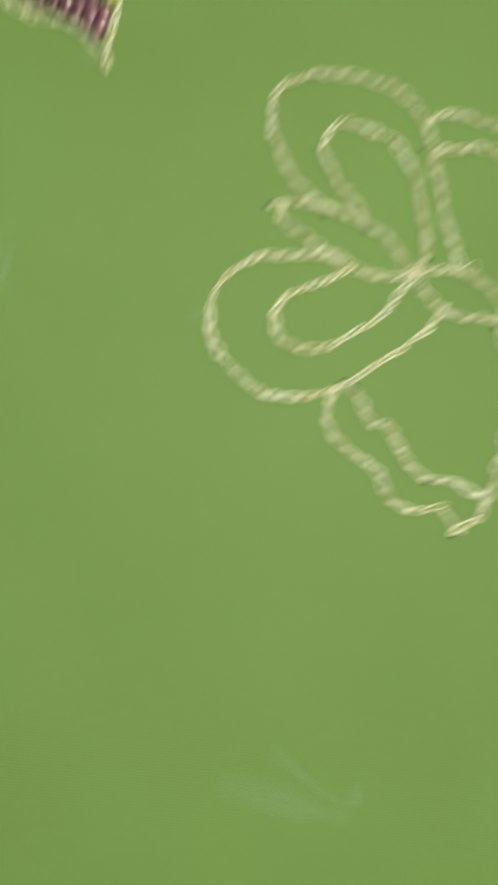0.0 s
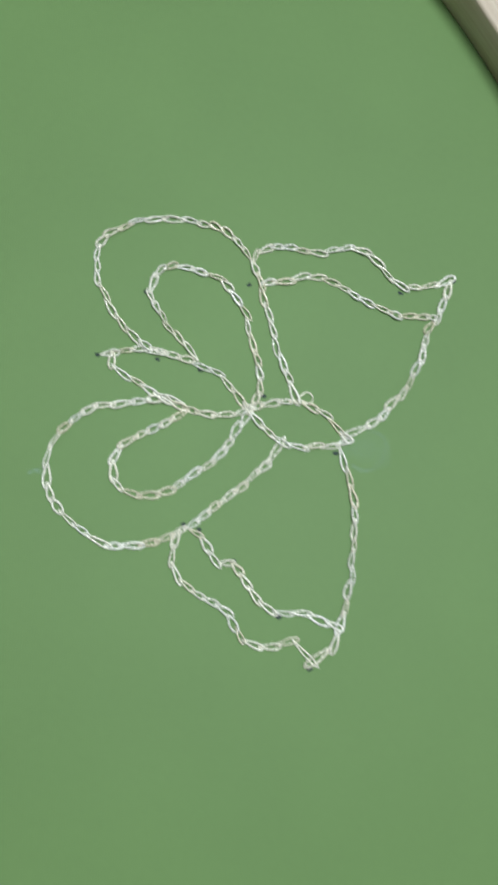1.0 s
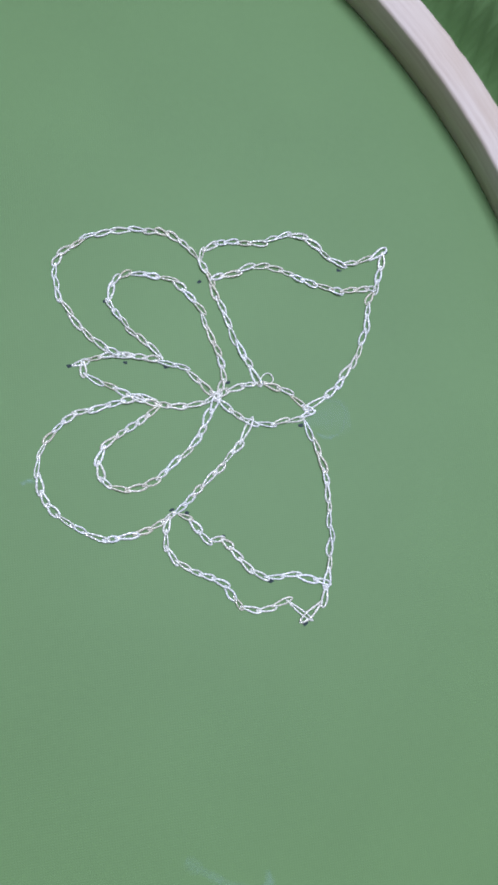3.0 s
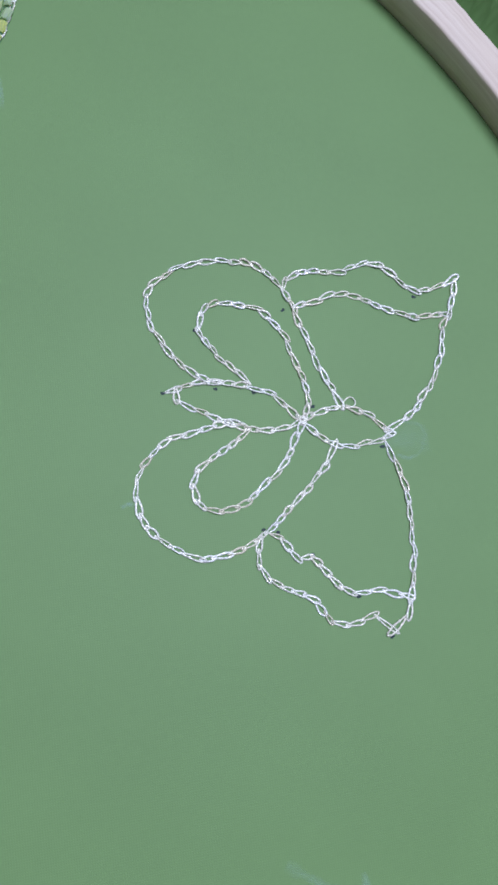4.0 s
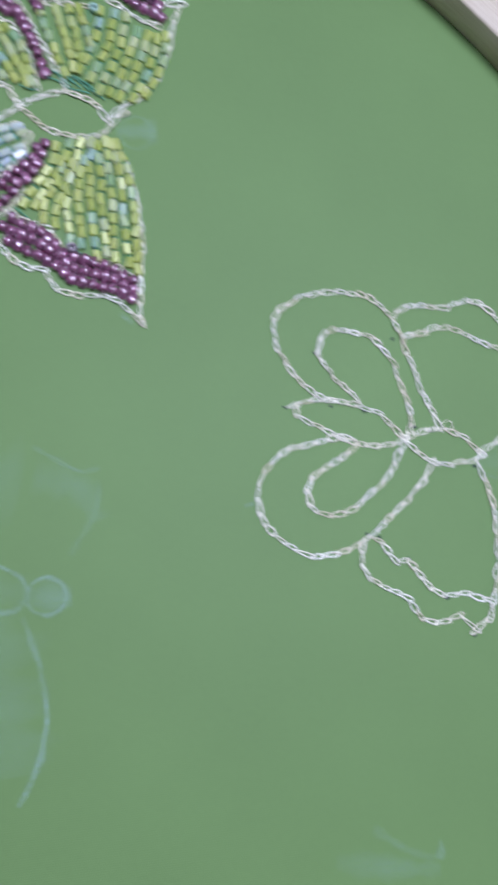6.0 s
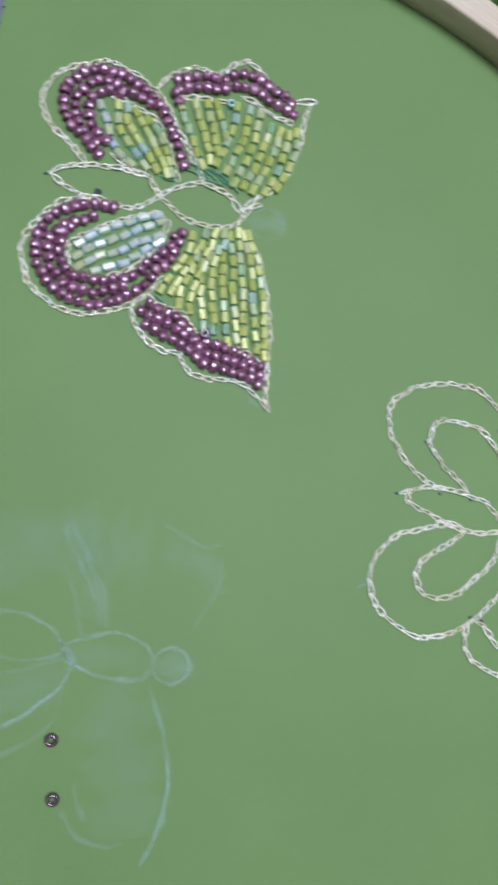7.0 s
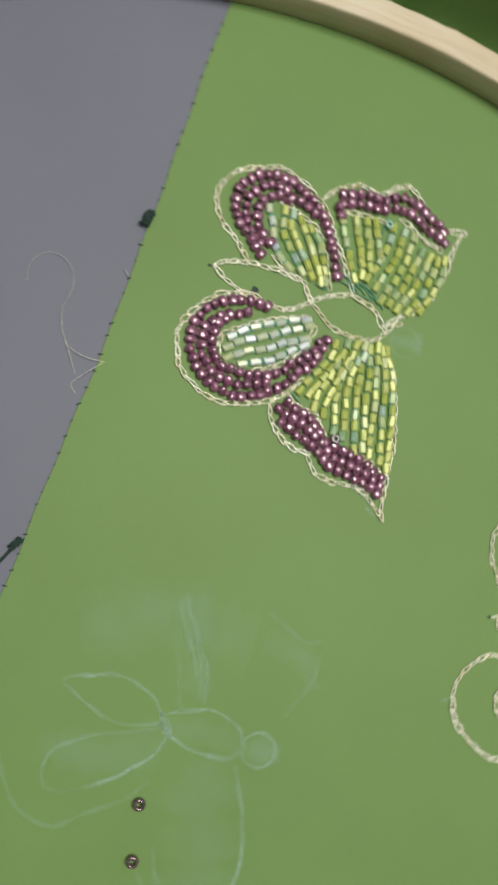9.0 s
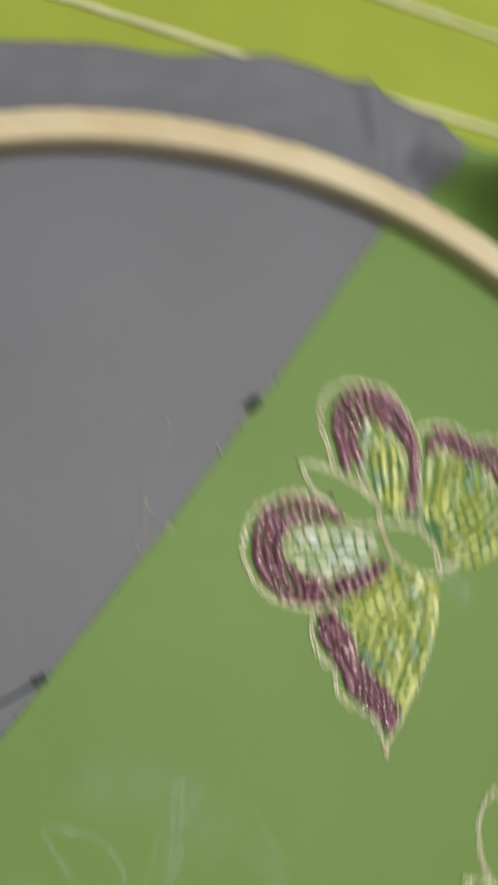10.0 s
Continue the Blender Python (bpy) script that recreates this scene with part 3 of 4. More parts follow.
chalk_line(outline, [(75.5, -23.7), (74.6, -25.7), (72.4, -26.7), (70.4, -25.9)], 0.9, CHALK_FAINT)
chalk_line(outline, [(75.5, -23.7), (74.7, -21.7), (72.5, -20.8)], 0.9, CHALK_FAINT)
chalk_line(outline, [(26.6, -29.2), (27.6, -28.8), (28.6, -28.9)], 1.2, CHALK_FAINT)
chalk_line(outline, [(69.0, -23.7), (76.0, -23.7)], 6.5, CHALK_DUST)

beaded = thing_at("beaded_butterfly", "butterfly filled with purple and lime glass beads inside silver stitching", "embroidery")
stitch_line(beaded, [(-21.3, 48.6), (-22.7, 50), (-24.3, 52.6), (-26.5, 54.3), (-27.8, 56), (-29.2, 60.2), (-28.5, 63), (-26.8, 65.6), (-24.3, 67.2), (-21.8, 67.9), (-19.3, 68.7), (-16.8, 69), (-14.2, 67.6), (-11.6, 66.1), (-9.7, 64.4), (-8.3, 63.7)], 2.1, 1.3)
stitch_line(beaded, [(-8.3, 64), (-6.9, 61.6), (-5.6, 58.4), (-4.1, 55.2), (-2.4, 52.3), (-1.2, 49.5), (-0.4, 47)], 2.1, 1.3)
stitch_line(beaded, [(-27.8, 46.5), (-25.9, 47.4), (-22.5, 48.3), (-19, 48.3), (-15.5, 47.9), (-12.4, 47.3), (-9.9, 46.4), (-8.1, 43.1)], 2.1, 1.3)
stitch_line(beaded, [(-27.8, 46.5), (-26.3, 44.8), (-23.8, 43.4), (-21.3, 42.2), (-18.9, 41.6), (-15.9, 40.7), (-13.3, 40.3), (-10.8, 41), (-8.1, 42.9)], 2.1, 1.3)
stitch_line(beaded, [(-17, 50.8), (-15.5, 49.3), (-13.9, 48), (-12.4, 47.3)], 2.1, 1.3)
stitch_line(beaded, [(-16.7, 61.8), (-14.1, 61), (-11, 59.6), (-8.6, 57.6), (-7.6, 55.5), (-6.3, 52.3), (-5.1, 48.7), (-4.7, 46.3)], 2.1, 1.3)
stitch_line(beaded, [(-16.9, 41.2), (-18.9, 42.2), (-21.3, 42.2), (-23.8, 41.8), (-26.2, 40.6), (-28.6, 38.6), (-30.5, 36.4), (-31.9, 34.3), (-32.6, 31.7), (-32.2, 28.7), (-31.2, 25.7), (-29.2, 23.3), (-26.8, 21.6)], 2.1, 1.3)
stitch_line(beaded, [(-26.8, 21.6), (-23.8, 20.5), (-20.9, 20.3), (-18, 20.8), (-15.1, 21.4), (-12.6, 22.5), (-10.2, 24.5), (-8, 27.1)], 2.1, 1.3)
stitch_line(beaded, [(-7.5, 39.7), (-10.8, 39.2), (-13.3, 38.5), (-15.3, 37.9), (-18.3, 36.7), (-21.2, 34.9), (-23.6, 34), (-24.6, 32.2), (-24.5, 29.6), (-23.5, 27.6), (-20.6, 26.7), (-17.1, 27.2), (-14.2, 28.3), (-11.7, 29.9), (-9.8, 31.9), (-7.8, 34.7), (-6.5, 37.4)], 2.1, 1.3)
stitch_line(beaded, [(-8.3, 64), (-7.2, 65.4), (-4.9, 67.3), (-1.7, 68.5), (0.4, 68.7), (2.5, 67.6), (4.1, 67.8), (5.7, 69.2), (7.9, 70.5), (9.5, 70.6), (11.1, 69), (12.7, 67.2), (14.3, 65.1), (16.4, 63.3), (18.6, 62.8), (21.1, 63.1)], 2.1, 1.3)
stitch_line(beaded, [(-4.8, 61.8), (-2.7, 62.7), (-0.1, 62.7), (2.5, 62.4), (4.3, 62.1)], 2.1, 1.3)
stitch_line(beaded, [(7.8, 63.4), (9.9, 62.8), (11.5, 61.5), (13.1, 59.7), (15.3, 59), (17.1, 58.6)], 2.1, 1.3)
stitch_line(beaded, [(21.1, 63.1), (20.2, 60.5), (19.2, 57.6), (18.8, 54.8), (17.6, 51.9), (16.9, 49.1), (15.1, 46.8), (12.9, 45), (9.8, 43), (8.2, 41.5)], 2.1, 1.3)
stitch_line(beaded, [(-8.1, 42.9), (-5.8, 44.3), (-3.2, 45.3), (-0.1, 45.8), (2.5, 44.7), (5.1, 43.4), (6.6, 41.4), (7.6, 39.8)], 2.1, 1.3)
stitch_line(beaded, [(-8.1, 42.9), (-5.8, 40.6), (-4.2, 39.1), (-1.2, 37.7), (1.9, 37), (5, 37.3), (7.1, 38.5), (8.7, 41.2), (10.3, 41.9)], 2.1, 1.3)
stitch_line(beaded, [(6.1, 37.1), (7.6, 35.5), (9.2, 34), (10.4, 31.5), (11, 28.3), (11.5, 25.2), (11.6, 22.1), (11.9, 18.9), (11.9, 15.8), (11.3, 11.7), (11, 7.6), (10.9, 3.4)], 2.1, 1.3)
stitch_line(beaded, [(-13.3, 21.5), (-13.1, 19.4), (-11.6, 17), (-9.6, 15), (-7.1, 13.6), (-5.1, 13.2), (-3.9, 11.2), (-3.1, 9.7), (-0.1, 8.8), (3.9, 8.4), (6.9, 7.5), (9.4, 5.4), (10.9, 3.4)], 2.1, 1.3)
stitch_line(beaded, [(-10.2, 24.4), (-9, 22.7), (-6.7, 21.5), (-4.2, 20.8), (-2.7, 18.9), (-1.6, 17.1)], 2.1, 1.3)
stitch_line(beaded, [(1.9, 14.6), (4.9, 14.4), (7.4, 13.4), (10, 11.5)], 2.1, 1.3)
for x, y in ((21.3, 63.1), (10.9, 3.2), (-28.5, 46.3), (-19.2, 43.2)):
    dot(beaded, x, y, 0.8 if -22 < x < -15 else 0.4)
purple_row(beaded, [(-19.1, 50.3), (-22.3, 54), (-24.7, 56.8), (-25.5, 60.3), (-24.9, 63.1), (-23.1, 65.1), (-20.8, 66.7), (-18.3, 67), (-15.2, 66.4), (-12.1, 64.6), (-9.5, 62.5), (-7.6, 59.9), (-6.2, 57.3), (-5.1, 54.6), (-4.3, 52), (-3.4, 49)])
purple_row(beaded, [(-19.7, 52.1), (-21.6, 53.9), (-22.8, 56.8), (-23.2, 60), (-22.3, 62.4), (-20.4, 64.3), (-18.2, 65), (-15.9, 64.4), (-13.8, 62.8), (-11.5, 62.1), (-9.7, 60.9)])
purple_row(beaded, [(-17.9, 53.1), (-20, 55.1), (-20.7, 57.7), (-20.9, 60.2), (-19.6, 61.9), (-17.2, 62.8), (-15.1, 62.2)])
purple_row(beaded, [(-16.3, 40.1), (-18.5, 40.6), (-20.8, 40.5), (-23.8, 40), (-26.2, 39), (-28.6, 36.6), (-30, 33.9), (-30.2, 31.5), (-29.8, 29.3), (-28.8, 27.1), (-26.8, 25), (-24.9, 23.2), (-22.4, 22.3), (-20, 21.9), (-17.1, 22.3), (-14.6, 23.2), (-12.7, 24.4), (-10.7, 25.9), (-8.7, 28.4), (-6.9, 29.8), (-5.4, 32.2), (-4, 35.7)])
purple_row(beaded, [(-19.8, 38.3), (-23, 37.3), (-25.6, 36.2), (-27.5, 34), (-28, 31.5), (-27.6, 28.9), (-26.2, 27), (-24.1, 25.2), (-22, 24.6), (-19.5, 24.1), (-16.9, 24.7), (-14.7, 25.2)])
purple_row(beaded, [(-24, 36.3), (-25.3, 34.9), (-26.1, 32.9), (-26, 30.7), (-25.3, 28.8), (-24.2, 27.4), (-22.2, 26.8), (-19.9, 26.4), (-17.1, 26.3), (-14.7, 26.7), (-12.7, 27.6), (-10.7, 29.3), (-8.7, 31.1), (-6.7, 32.6), (-5.2, 34.8)])
purple_row(beaded, [(-4.5, 66), (-2.2, 66.4), (1.1, 66.8), (3.9, 66.4), (5.7, 67.4), (8.4, 67.9), (10, 67.7), (11.4, 66.7), (13.7, 65), (15.9, 63.7), (17.2, 62.3)])
purple_row(beaded, [(-4.3, 61.2), (-5, 63.9), (-3.5, 63.9), (-1.5, 64.5), (0.4, 64.6), (2, 64.6), (3.9, 64.4), (5.5, 65.1), (7.1, 65), (9.4, 64.9), (11.3, 64), (13.2, 62.5), (14.8, 61.7), (16.4, 61), (17.8, 60.3)])
purple_row(beaded, [(-10, 22.3), (-8.2, 21.2), (-6.2, 20.3), (-4.7, 19.5), (-3.4, 18.1), (-2.4, 16.6), (-0.3, 15.2), (1.9, 14.6), (3.4, 14.1), (4.9, 13.7), (6.4, 13.1), (7.9, 12.1), (9.7, 10.8)])
purple_row(beaded, [(-11.6, 20.8), (-9.6, 19.6), (-7.7, 19), (-5.7, 18), (-4.4, 17.1), (-2.7, 15.7), (-0.6, 13.7), (1.1, 12.9), (2.9, 12.4), (4.9, 11.9), (6.9, 11), (9.8, 9.2)])
purple_row(beaded, [(-10.6, 18.2), (-7.8, 16.6), (-6.3, 15.9), (-4.6, 14.9), (-3.3, 14.1), (-1.6, 12.7), (0.1, 11.1), (1.9, 10.7), (4.4, 10), (6.1, 9.5), (7.9, 8.7), (9.6, 7.6)])
green_row(beaded, [(-18.5, 60), (-17.6, 56.9), (-17, 54.2), (-15.5, 51.1), (-13.2, 48.9)], pale=True)
green_row(beaded, [(-15.6, 60.1), (-15.4, 56.5), (-14.3, 53.7), (-12.7, 51.5), (-10.7, 48.7)])
green_row(beaded, [(-13.8, 59.7), (-13.7, 57.2), (-12.5, 54.8), (-10.7, 52), (-8.7, 48.1)])
green_row(beaded, [(-12, 59), (-10.8, 56.3), (-9.2, 53.2), (-7.8, 50.1), (-6.6, 47.3)])
green_row(beaded, [(-9.8, 57.4), (-7.8, 54.6), (-6.5, 51.2), (-5.7, 47.3)])
green_row(beaded, [(-22.4, 33.2), (-20.2, 34.6), (-17.8, 35.9), (-15.3, 37), (-12.8, 37.9), (-8.5, 39)], pale=True)
green_row(beaded, [(-22.9, 30.9), (-20.2, 32.7), (-16.8, 34.1), (-14.5, 34.9), (-11.8, 36.2), (-7.8, 37.8)], pale=True)
green_row(beaded, [(-22.5, 28.9), (-19.7, 30.5), (-17.7, 31.2), (-15, 32.2), (-12.3, 33.7), (-8.5, 35.1)], pale=True)
green_row(beaded, [(-19.6, 28.2), (-17.7, 28.9), (-15.7, 29.5), (-13.4, 30.4), (-11.3, 32), (-8.3, 33.8)], pale=True)
green_row(beaded, [(-3.8, 60.7), (-2.7, 57), (-1.4, 53), (-0.1, 49.2)])
green_row(beaded, [(-1, 61.2), (-0.3, 58.3), (0.6, 55.1), (1.4, 50.2)])
green_row(beaded, [(1.1, 61.2), (1.8, 57.9), (2.5, 54.6), (3, 52)])
green_row(beaded, [(3, 61.3), (3.8, 58.6), (4.6, 55)])
green_row(beaded, [(2.8, 49.5), (4.6, 53.2), (6, 57.1), (6.6, 61.1)])
green_row(beaded, [(4.6, 48.3), (6.7, 52.2), (8.3, 56.2), (9.1, 60.7)])
green_row(beaded, [(5.8, 46), (8.2, 50.4), (10, 54.9), (11.1, 59.8)])
green_row(beaded, [(7.7, 45.4), (10, 49.4), (11.7, 53.5), (13, 57.1)])
green_row(beaded, [(9.6, 44.6), (11.9, 48.8), (13.7, 53), (14.8, 56.5)])
green_row(beaded, [(11.6, 44.4), (13.7, 47.5), (15.5, 51.6), (16.6, 56)])
green_row(beaded, [(14, 45.3), (16, 48.5), (17.4, 51.9), (18, 56.4)])
green_row(beaded, [(-2, 35.2), (-2.8, 32.3), (-4.7, 29.6), (-6.7, 26.7), (-7.8, 25.1)])
green_row(beaded, [(-1.2, 32.4), (-2.7, 29.9), (-4.4, 27), (-5.9, 24.6)])
green_row(beaded, [(0.4, 35.7), (-1, 31.9), (-2.8, 28.1), (-4.2, 25), (-4.7, 22.4)])
green_row(beaded, [(0.5, 32), (-0.6, 28.3), (-2.4, 24.5), (-2.8, 21.4)])
green_row(beaded, [(2.1, 35.8), (1.3, 32), (-0.4, 27.7), (-0.6, 23.6), (-0.3, 18.2)])
green_row(beaded, [(2.7, 32.6), (1.6, 28.4), (1.4, 23.7), (1.6, 17.5)])
green_row(beaded, [(4, 35.9), (3.5, 31.1), (3.4, 25.8), (3.6, 21.2), (4.1, 15.5)])
green_row(beaded, [(5, 35.4), (5.3, 30.1), (5.3, 23.9), (5.7, 16.1)])
green_row(beaded, [(6.6, 36), (6.7, 30.2), (7, 25), (7, 19.8), (7.2, 15.2)])
green_row(beaded, [(7.3, 35.5), (8.6, 30.8), (8.9, 26.1), (9.1, 20.9), (9.3, 14.2)])
green_row(beaded, [(8.3, 35.6), (10, 30.9), (10.4, 26.2), (10.9, 21), (10.8, 12.7)])
sewing_thread(beaded, [(4.6, 59.2), (5.1, 62.3), (6, 62.7), (6.5, 61)])
for x, y, u, v in ((-2.2, 49.5, 1.0, 46.6), (-1.0, 49.3, 2.6, 46.2), (0.4, 48.9, 4.2, 45.6), (1.6, 48.6, 5.4, 44.8), (3.0, 47.6, 6.6, 44.0), (-3.0, 48.2, 0.2, 46.4)):
    sewing_thread(beaded, [(x, y), ((x + u) / 2 + 0.3, (y + v) / 2 + 0.2), (u, v)])
sewing_thread(beaded, [(0.1, 49), (0.9, 47.6), (1.9, 47.2)])
sewing_thread(beaded, [(-1.2, 48.9), (0.1, 46.9), (1.9, 45.9), (4.2, 45.4)])
sewing_thread(beaded, [(-7.7, 46.7), (-6.1, 45.9), (-4.7, 46.3)])
sewing_thread(beaded, [(-9.2, 24.2), (-8, 23), (-7, 22.3)])
sewing_thread(beaded, [(-0.6, 17.4), (0.9, 16.2), (2.7, 15.3)])
chalk_line(beaded, [(14.8, 38.3), (13.9, 36.1), (11.8, 35.1), (9.7, 35.9), (8.9, 38), (9.7, 40.2), (11.8, 41.2), (14, 40.4), (14.8, 38.3)], 0.9, CHALK_FAINT)
chalk_line(beaded, [(8.4, 38.4), (15.6, 38.4)], 6.5, CHALK_SOFT)
chalk_line(beaded, [(7.6, 5.2), (8.6, 4.2), (9.6, 3.6)], 1.6, CHALK_FAINT)

drawn = thing_at("chalk_butterfly", "butterfly drawn in rubbed pale blue chalk on green fabric", "drawing")
chalk_line(drawn, [(-25.1, -37.5), (-23.0, -36.7), (-20.1, -36.2), (-16.9, -35.5), (-14.1, -36.1), (-12.0, -37.2), (-10.4, -38.3), (-9.6, -40.5)], 1.38)
chalk_line(drawn, [(-25.1, -36.8), (-23.3, -40.3), (-21.2, -41.6), (-18.9, -42.6), (-14.7, -43.5), (-11.7, -43.3), (-9.3, -41.3)], 1.38)
chalk_line(drawn, [(-3.4, -41.5), (-4.2, -43.6), (-6.4, -44.5), (-8.7, -43.7), (-9.7, -41.6), (-8.9, -39.4), (-6.7, -38.5), (-4.4, -39.4), (-3.4, -41.5)], 1.44)
chalk_line(drawn, [(-10.4, -44.5), (-9.2, -48.3), (-8.2, -52.0), (-7.5, -56.5), (-7.3, -61.0), (-8.4, -66.1), (-10.3, -70.3), (-12.2, -73.4)], 1.56)
chalk_line(drawn, [(-43.1, -33.3), (-40.8, -32.4), (-37.5, -31.9), (-34.1, -31.3), (-31.1, -31.9), (-28.6, -33.4), (-26.0, -34.9), (-24.7, -37.7)], 1.32)
chalk_line(drawn, [(-43.1, -33.4), (-40.0, -35.7), (-37.0, -37.5), (-34.5, -38.9), (-31.6, -39.6), (-27.7, -39.4), (-24.3, -38.7)], 1.20)
chalk_line(drawn, [(-24.3, -39.2), (-26.7, -39.9), (-31.5, -41.0), (-35.3, -41.7), (-39.4, -43.3), (-42.6, -45.1), (-43.8, -48.0), (-43.3, -50.8), (-41.1, -51.9), (-36.5, -50.9)], 1.32, CHALK_FAINT)
chalk_line(drawn, [(-36.5, -50.9), (-31.9, -49.0), (-29.1, -47.1), (-25.4, -44.4), (-23.2, -40.8)], 1.32)
chalk_line(drawn, [(-51.6, -46.4), (-50.7, -49.1), (-47.9, -54.0), (-44.5, -56.7), (-41.2, -57.5), (-38.4, -56.8), (-33.9, -54.3), (-29.7, -52.4), (-25.2, -48.6)], 1.56, CHALK_FAINT)
chalk_line(drawn, [(-23.3, -15.6), (-22.6, -18.8), (-20.7, -22.6), (-19.0, -28.4), (-18.4, -34.2)], 1.56, CHALK_FAINT)
chalk_line(drawn, [(-20.6, -23.1), (-18.0, -28.4), (-17.4, -34.6)], 1.56, CHALK_FAINT)
chalk_line(drawn, [(-24.7, -24.8), (-23.0, -28.1), (-22.1, -34.3), (-21.3, -36.7)], 1.56, CHALK_FAINT)
chalk_line(drawn, [(-24.4, -16.9), (-23.2, -21.0), (-20.9, -25.6), (-19.4, -30.4)], 1.56, CHALK_FAINT)
chalk_line(drawn, [(-7.9, -16.9), (-4.7, -19.1), (-2.1, -20.8), (0.1, -21.7), (2.7, -21.0)], 1.44, CHALK_FAINT)
chalk_line(drawn, [(2.6, -23.0), (2.3, -26.8), (0.7, -30.4), (-1.2, -32.8), (-2.7, -35.1)], 1.56, CHALK_DUST)
chalk_line(drawn, [(-22.8, -59.5), (-22.1, -63.1), (-21.0, -65.8)], 1.56, CHALK_FAINT)
chalk_line(drawn, [(-25.1, -63.8), (-22.8, -67.4), (-20.9, -69.0), (-17.8, -70.0), (-15.0, -69.7)], 1.56, CHALK_FAINT)
chalk_line(drawn, [(-22.5, -16.0), (-20.5, -24.0), (-19.0, -33.0)], 9.0, CHALK_DUST)
chalk_line(drawn, [(-45.0, -44.0), (-34.0, -45.0), (-24.0, -42.0)], 12.0, CHALK_DUST)
chalk_line(drawn, [(-9.5, -41.7), (-2.6, -41.7)], 6.5, CHALK_SOFT)
chalk_line(drawn, [(-25.4, -36.0), (-24.2, -38.4), (-23.0, -41.0)], 2.16, CHALK)
chalk_line(drawn, [(-17.0, -44.0), (-15.0, -55.0), (-14.0, -69.0)], 20.0, CHALK_DUST)
chalk_line(drawn, [(-24.0, -39.5), (-17.0, -39.6), (-9.5, -41.0)], 7.0, CHALK_DUST)
chalk_line(drawn, [(-42.0, -24.0), (-26.0, -20.0), (-10.0, -23.0)], 20.0, CHALK_DUST)
chalk_line(drawn, [(-8.0, -22.0), (-1.0, -24.0), (2.0, -30.0)], 9.0, CHALK_DUST)

marks = thing_at("chalk_marks", "few faint chalk strokes rubbed into the green fabric", "drawing")
chalk_line(marks, [(44.0, -83.0), (47.1, -85.1), (50.2, -87.2), (53.9, -88.5)], 2.2, CHALK_DUST)
chalk_line(marks, [(55.3, -85.9), (55.4, -87.4), (54.8, -88.9)], 2.6, CHALK_SOFT)
chalk_line(marks, [(37.5, -87.3), (46.5, -89.3), (54.9, -90.5)], 5.0, CHALK_DUST)

# ---- loose beads ----
BEAD_RING = [(-0.55, 0.45), (-0.72, 0.7), (-0.6, 1.0), (0.0, 1.18), (0.6, 1.0), (0.72, 0.7), (0.55, 0.45)]


def loose_bead(x, y, z, size, material, label):
    ob = part("loose_bead", lathe([(a * MM, b * MM) for a, b in BEAD_RING], 20), material)
    ob.matrix_basis = Matrix.Translation((x * MM, y * MM, z * MM)) @ Matrix.Rotation(math.radians(90), 4, "Y") @ Matrix.Scale(size, 4)
    return tagged(ob, label, "bead")


tagged(loose_bead(-26.4, -52.5, 0.72, 1.0, DARK_BEAD, "dark plum glass bead lying loose on the fabric"), group="loose dark beads on the fabric")
tagged(loose_bead(-26.1, -61.9, 0.72, 1.0, DARK_BEAD, "dark plum glass bead lying loose on the fabric"), group="loose dark beads on the fabric")
loose_bead(-0.1, 16.6, 1.5, 0.78, CLEAR_BEAD, "clear grey glass seed bead standing among the green beads")
loose_bead(5.6, 61.5, 0.75, 0.75, TEAL_BEAD, "pale teal glass seed bead standing among the green beads")

# ---- seam threads ----
bm = bmesh.new()
tube(bm, [Vector((-0.7, 0, 0.15)) * MM, Vector((0.0, 0, 0.32)) * MM, Vector((0.75, 0.1, 0.1)) * MM], 0.00016, 5)
TICK = mesh_of("overcast_stitch", bm, DARK_THREAD)
y = -70.0
while y < 98:
    m = Matrix.Translation((seam_x(y) * MM, y * MM, 0)) @ Matrix.Rotation(rnd.uniform(-0.35, 0.35), 4, "Z") @ Matrix.Scale(rnd.uniform(0.25, 0.6), 4)
    piece("overcast_stitch", TICK, green, m)
    y += rnd.uniform(2.2, 3.8)


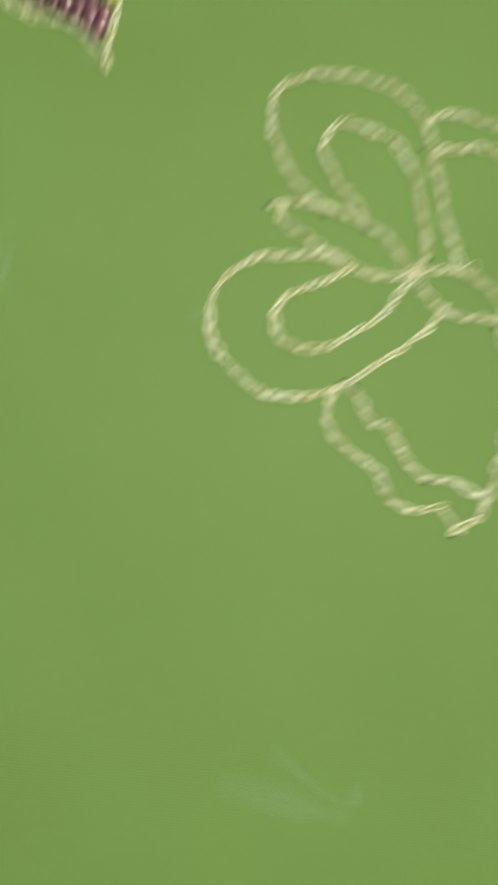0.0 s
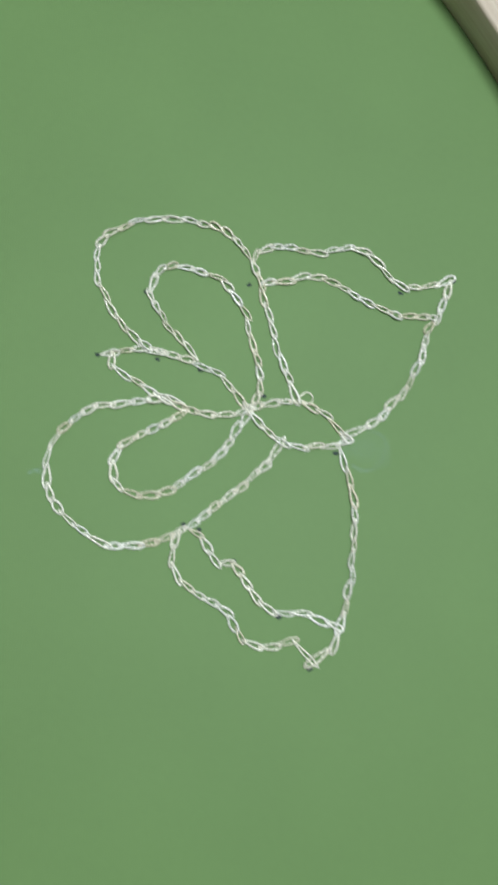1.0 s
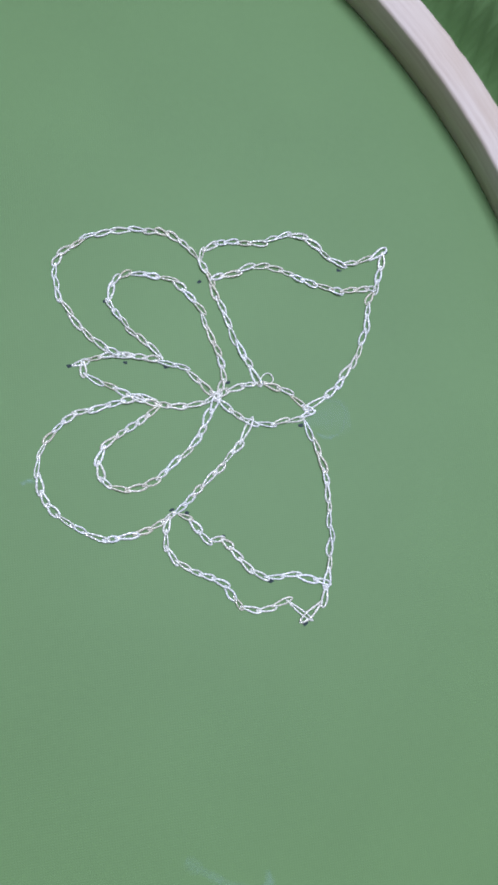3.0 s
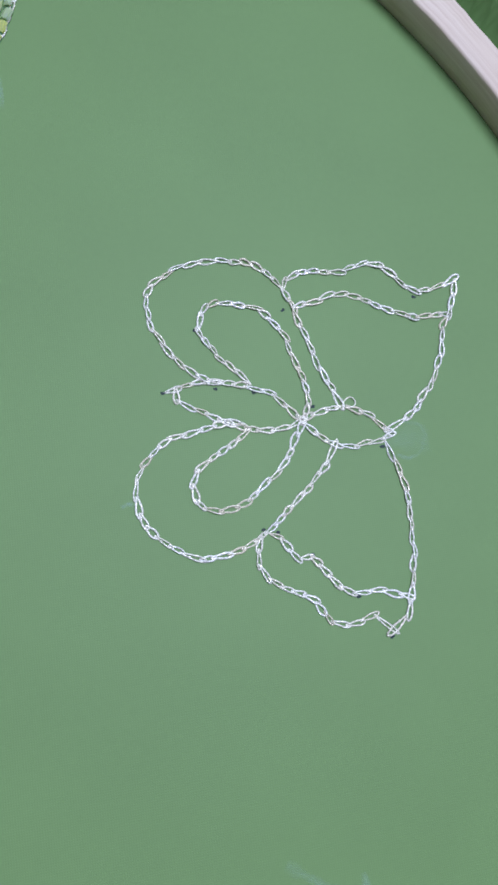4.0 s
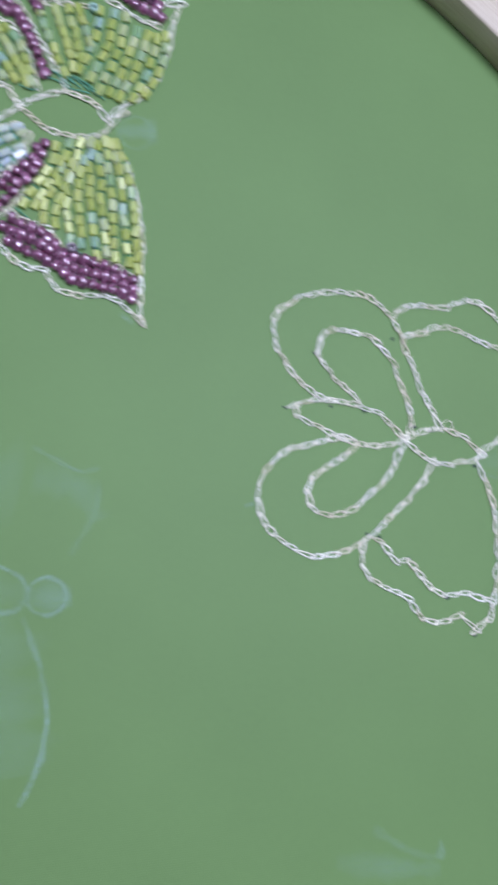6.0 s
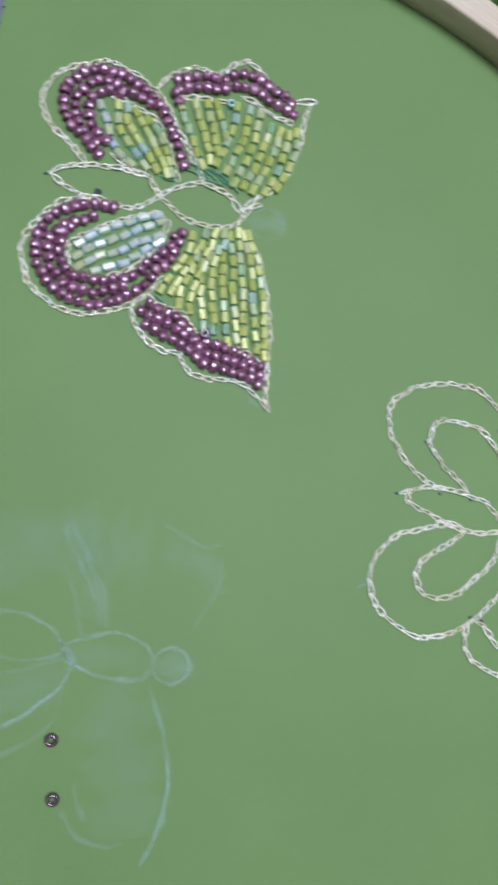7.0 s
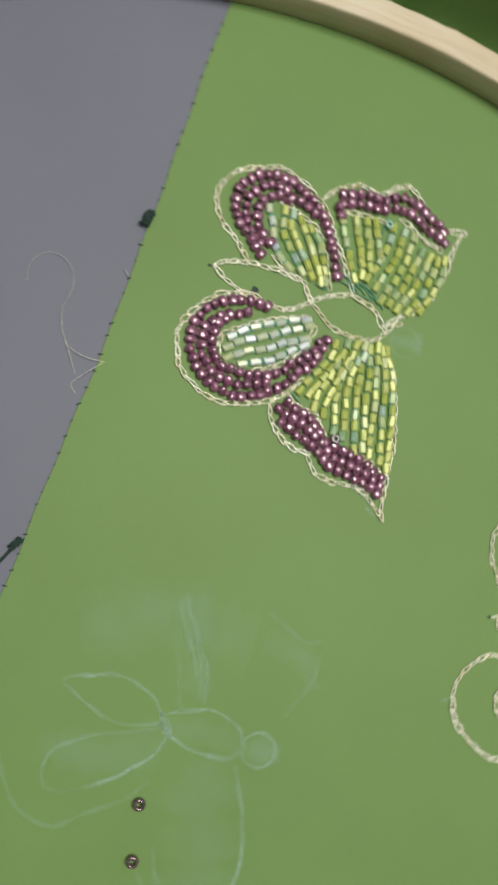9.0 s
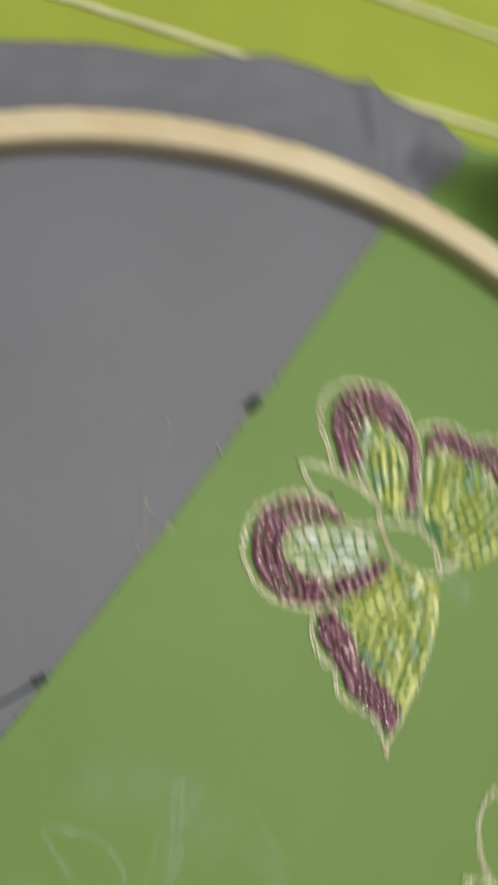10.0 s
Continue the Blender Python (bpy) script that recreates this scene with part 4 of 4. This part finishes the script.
def tangle(x, y, size, long, turn, seed):
    """A knot of sewing thread: a wound, overlapping cord."""
    r = random.Random(seed)
    places = []
    for k in range(150):
        a = k * 0.62
        q = Vector((math.cos(a) * size * (0.15 + 1.0 * r.random()), math.sin(a * 1.13) * long * (0.15 + 0.95 * r.random()), 0.25 + 0.9 * r.random()))
        places.append(q)
    q = spline([tuple(p) for p in places], 0.4)
    bm = bmesh.new()
    tube(bm, [p * MM for p in q], 0.00013, 5)
    ob = part("thread_knot", bm, DARK_THREAD, green, "tangled dark green thread knot")
    ob.matrix_basis = Matrix.Translation((x * MM, y * MM, 0)) @ Matrix.Rotation(math.radians(turn), 4, "Z")


tangle(-41.6, 53.0, 0.9, 1.9, -22, 1)
tangle(-54.9, -11.2, 0.6, 1.5, -38, 2)


def loose_thread(points, radius, material, label, name="loose_thread"):
    bm = bmesh.new()
    tube(bm, [Vector((q.x, q.y, 0.25 + 0.25 * math.sin(i * 0.35))) * MM for i, q in enumerate(spline(points, 0.5))], radius * MM, 5)
    tagged(part(name, bm, material), label, "thread")


loose_thread([(-54.2, -10.2), (-56.0, -13.0), (-57.8, -15.6), (-60.5, -19.0)], 0.30, DARK_THREAD, "dark green thread tail on the grey fabric")
loose_thread([(-61.5, 36.6), (-61.4, 39.9), (-59.7, 42.3), (-57.2, 42.9), (-54.5, 41.4), (-53.1, 38.3), (-53.3, 35.6), (-54.2, 32.8)], 0.028, LINT, "fine curled white lint hair on the grey fabric")
loose_thread([(-54.2, 32.8), (-53.9, 29.6), (-52.8, 26.9), (-51.1, 25.2), (-48.4, 24.2), (-45.4, 24.0), (-45.4, 23.8), (-48.6, 20.8), (-50.3, 18.8), (-49.2, 17.2)], 0.05, LINT, "fine white lint thread lying across the seam")
loose_thread([(-52.7, 26.6), (-51.2, 23.6), (-50.0, 20.9)], 0.06, LINT, "fine white lint thread on the grey fabric")
loose_thread([(-44.2, 42.1), (-43.7, 41.6), (-43.3, 41.0)], 0.06, LINT, "short white lint thread beside the seam")
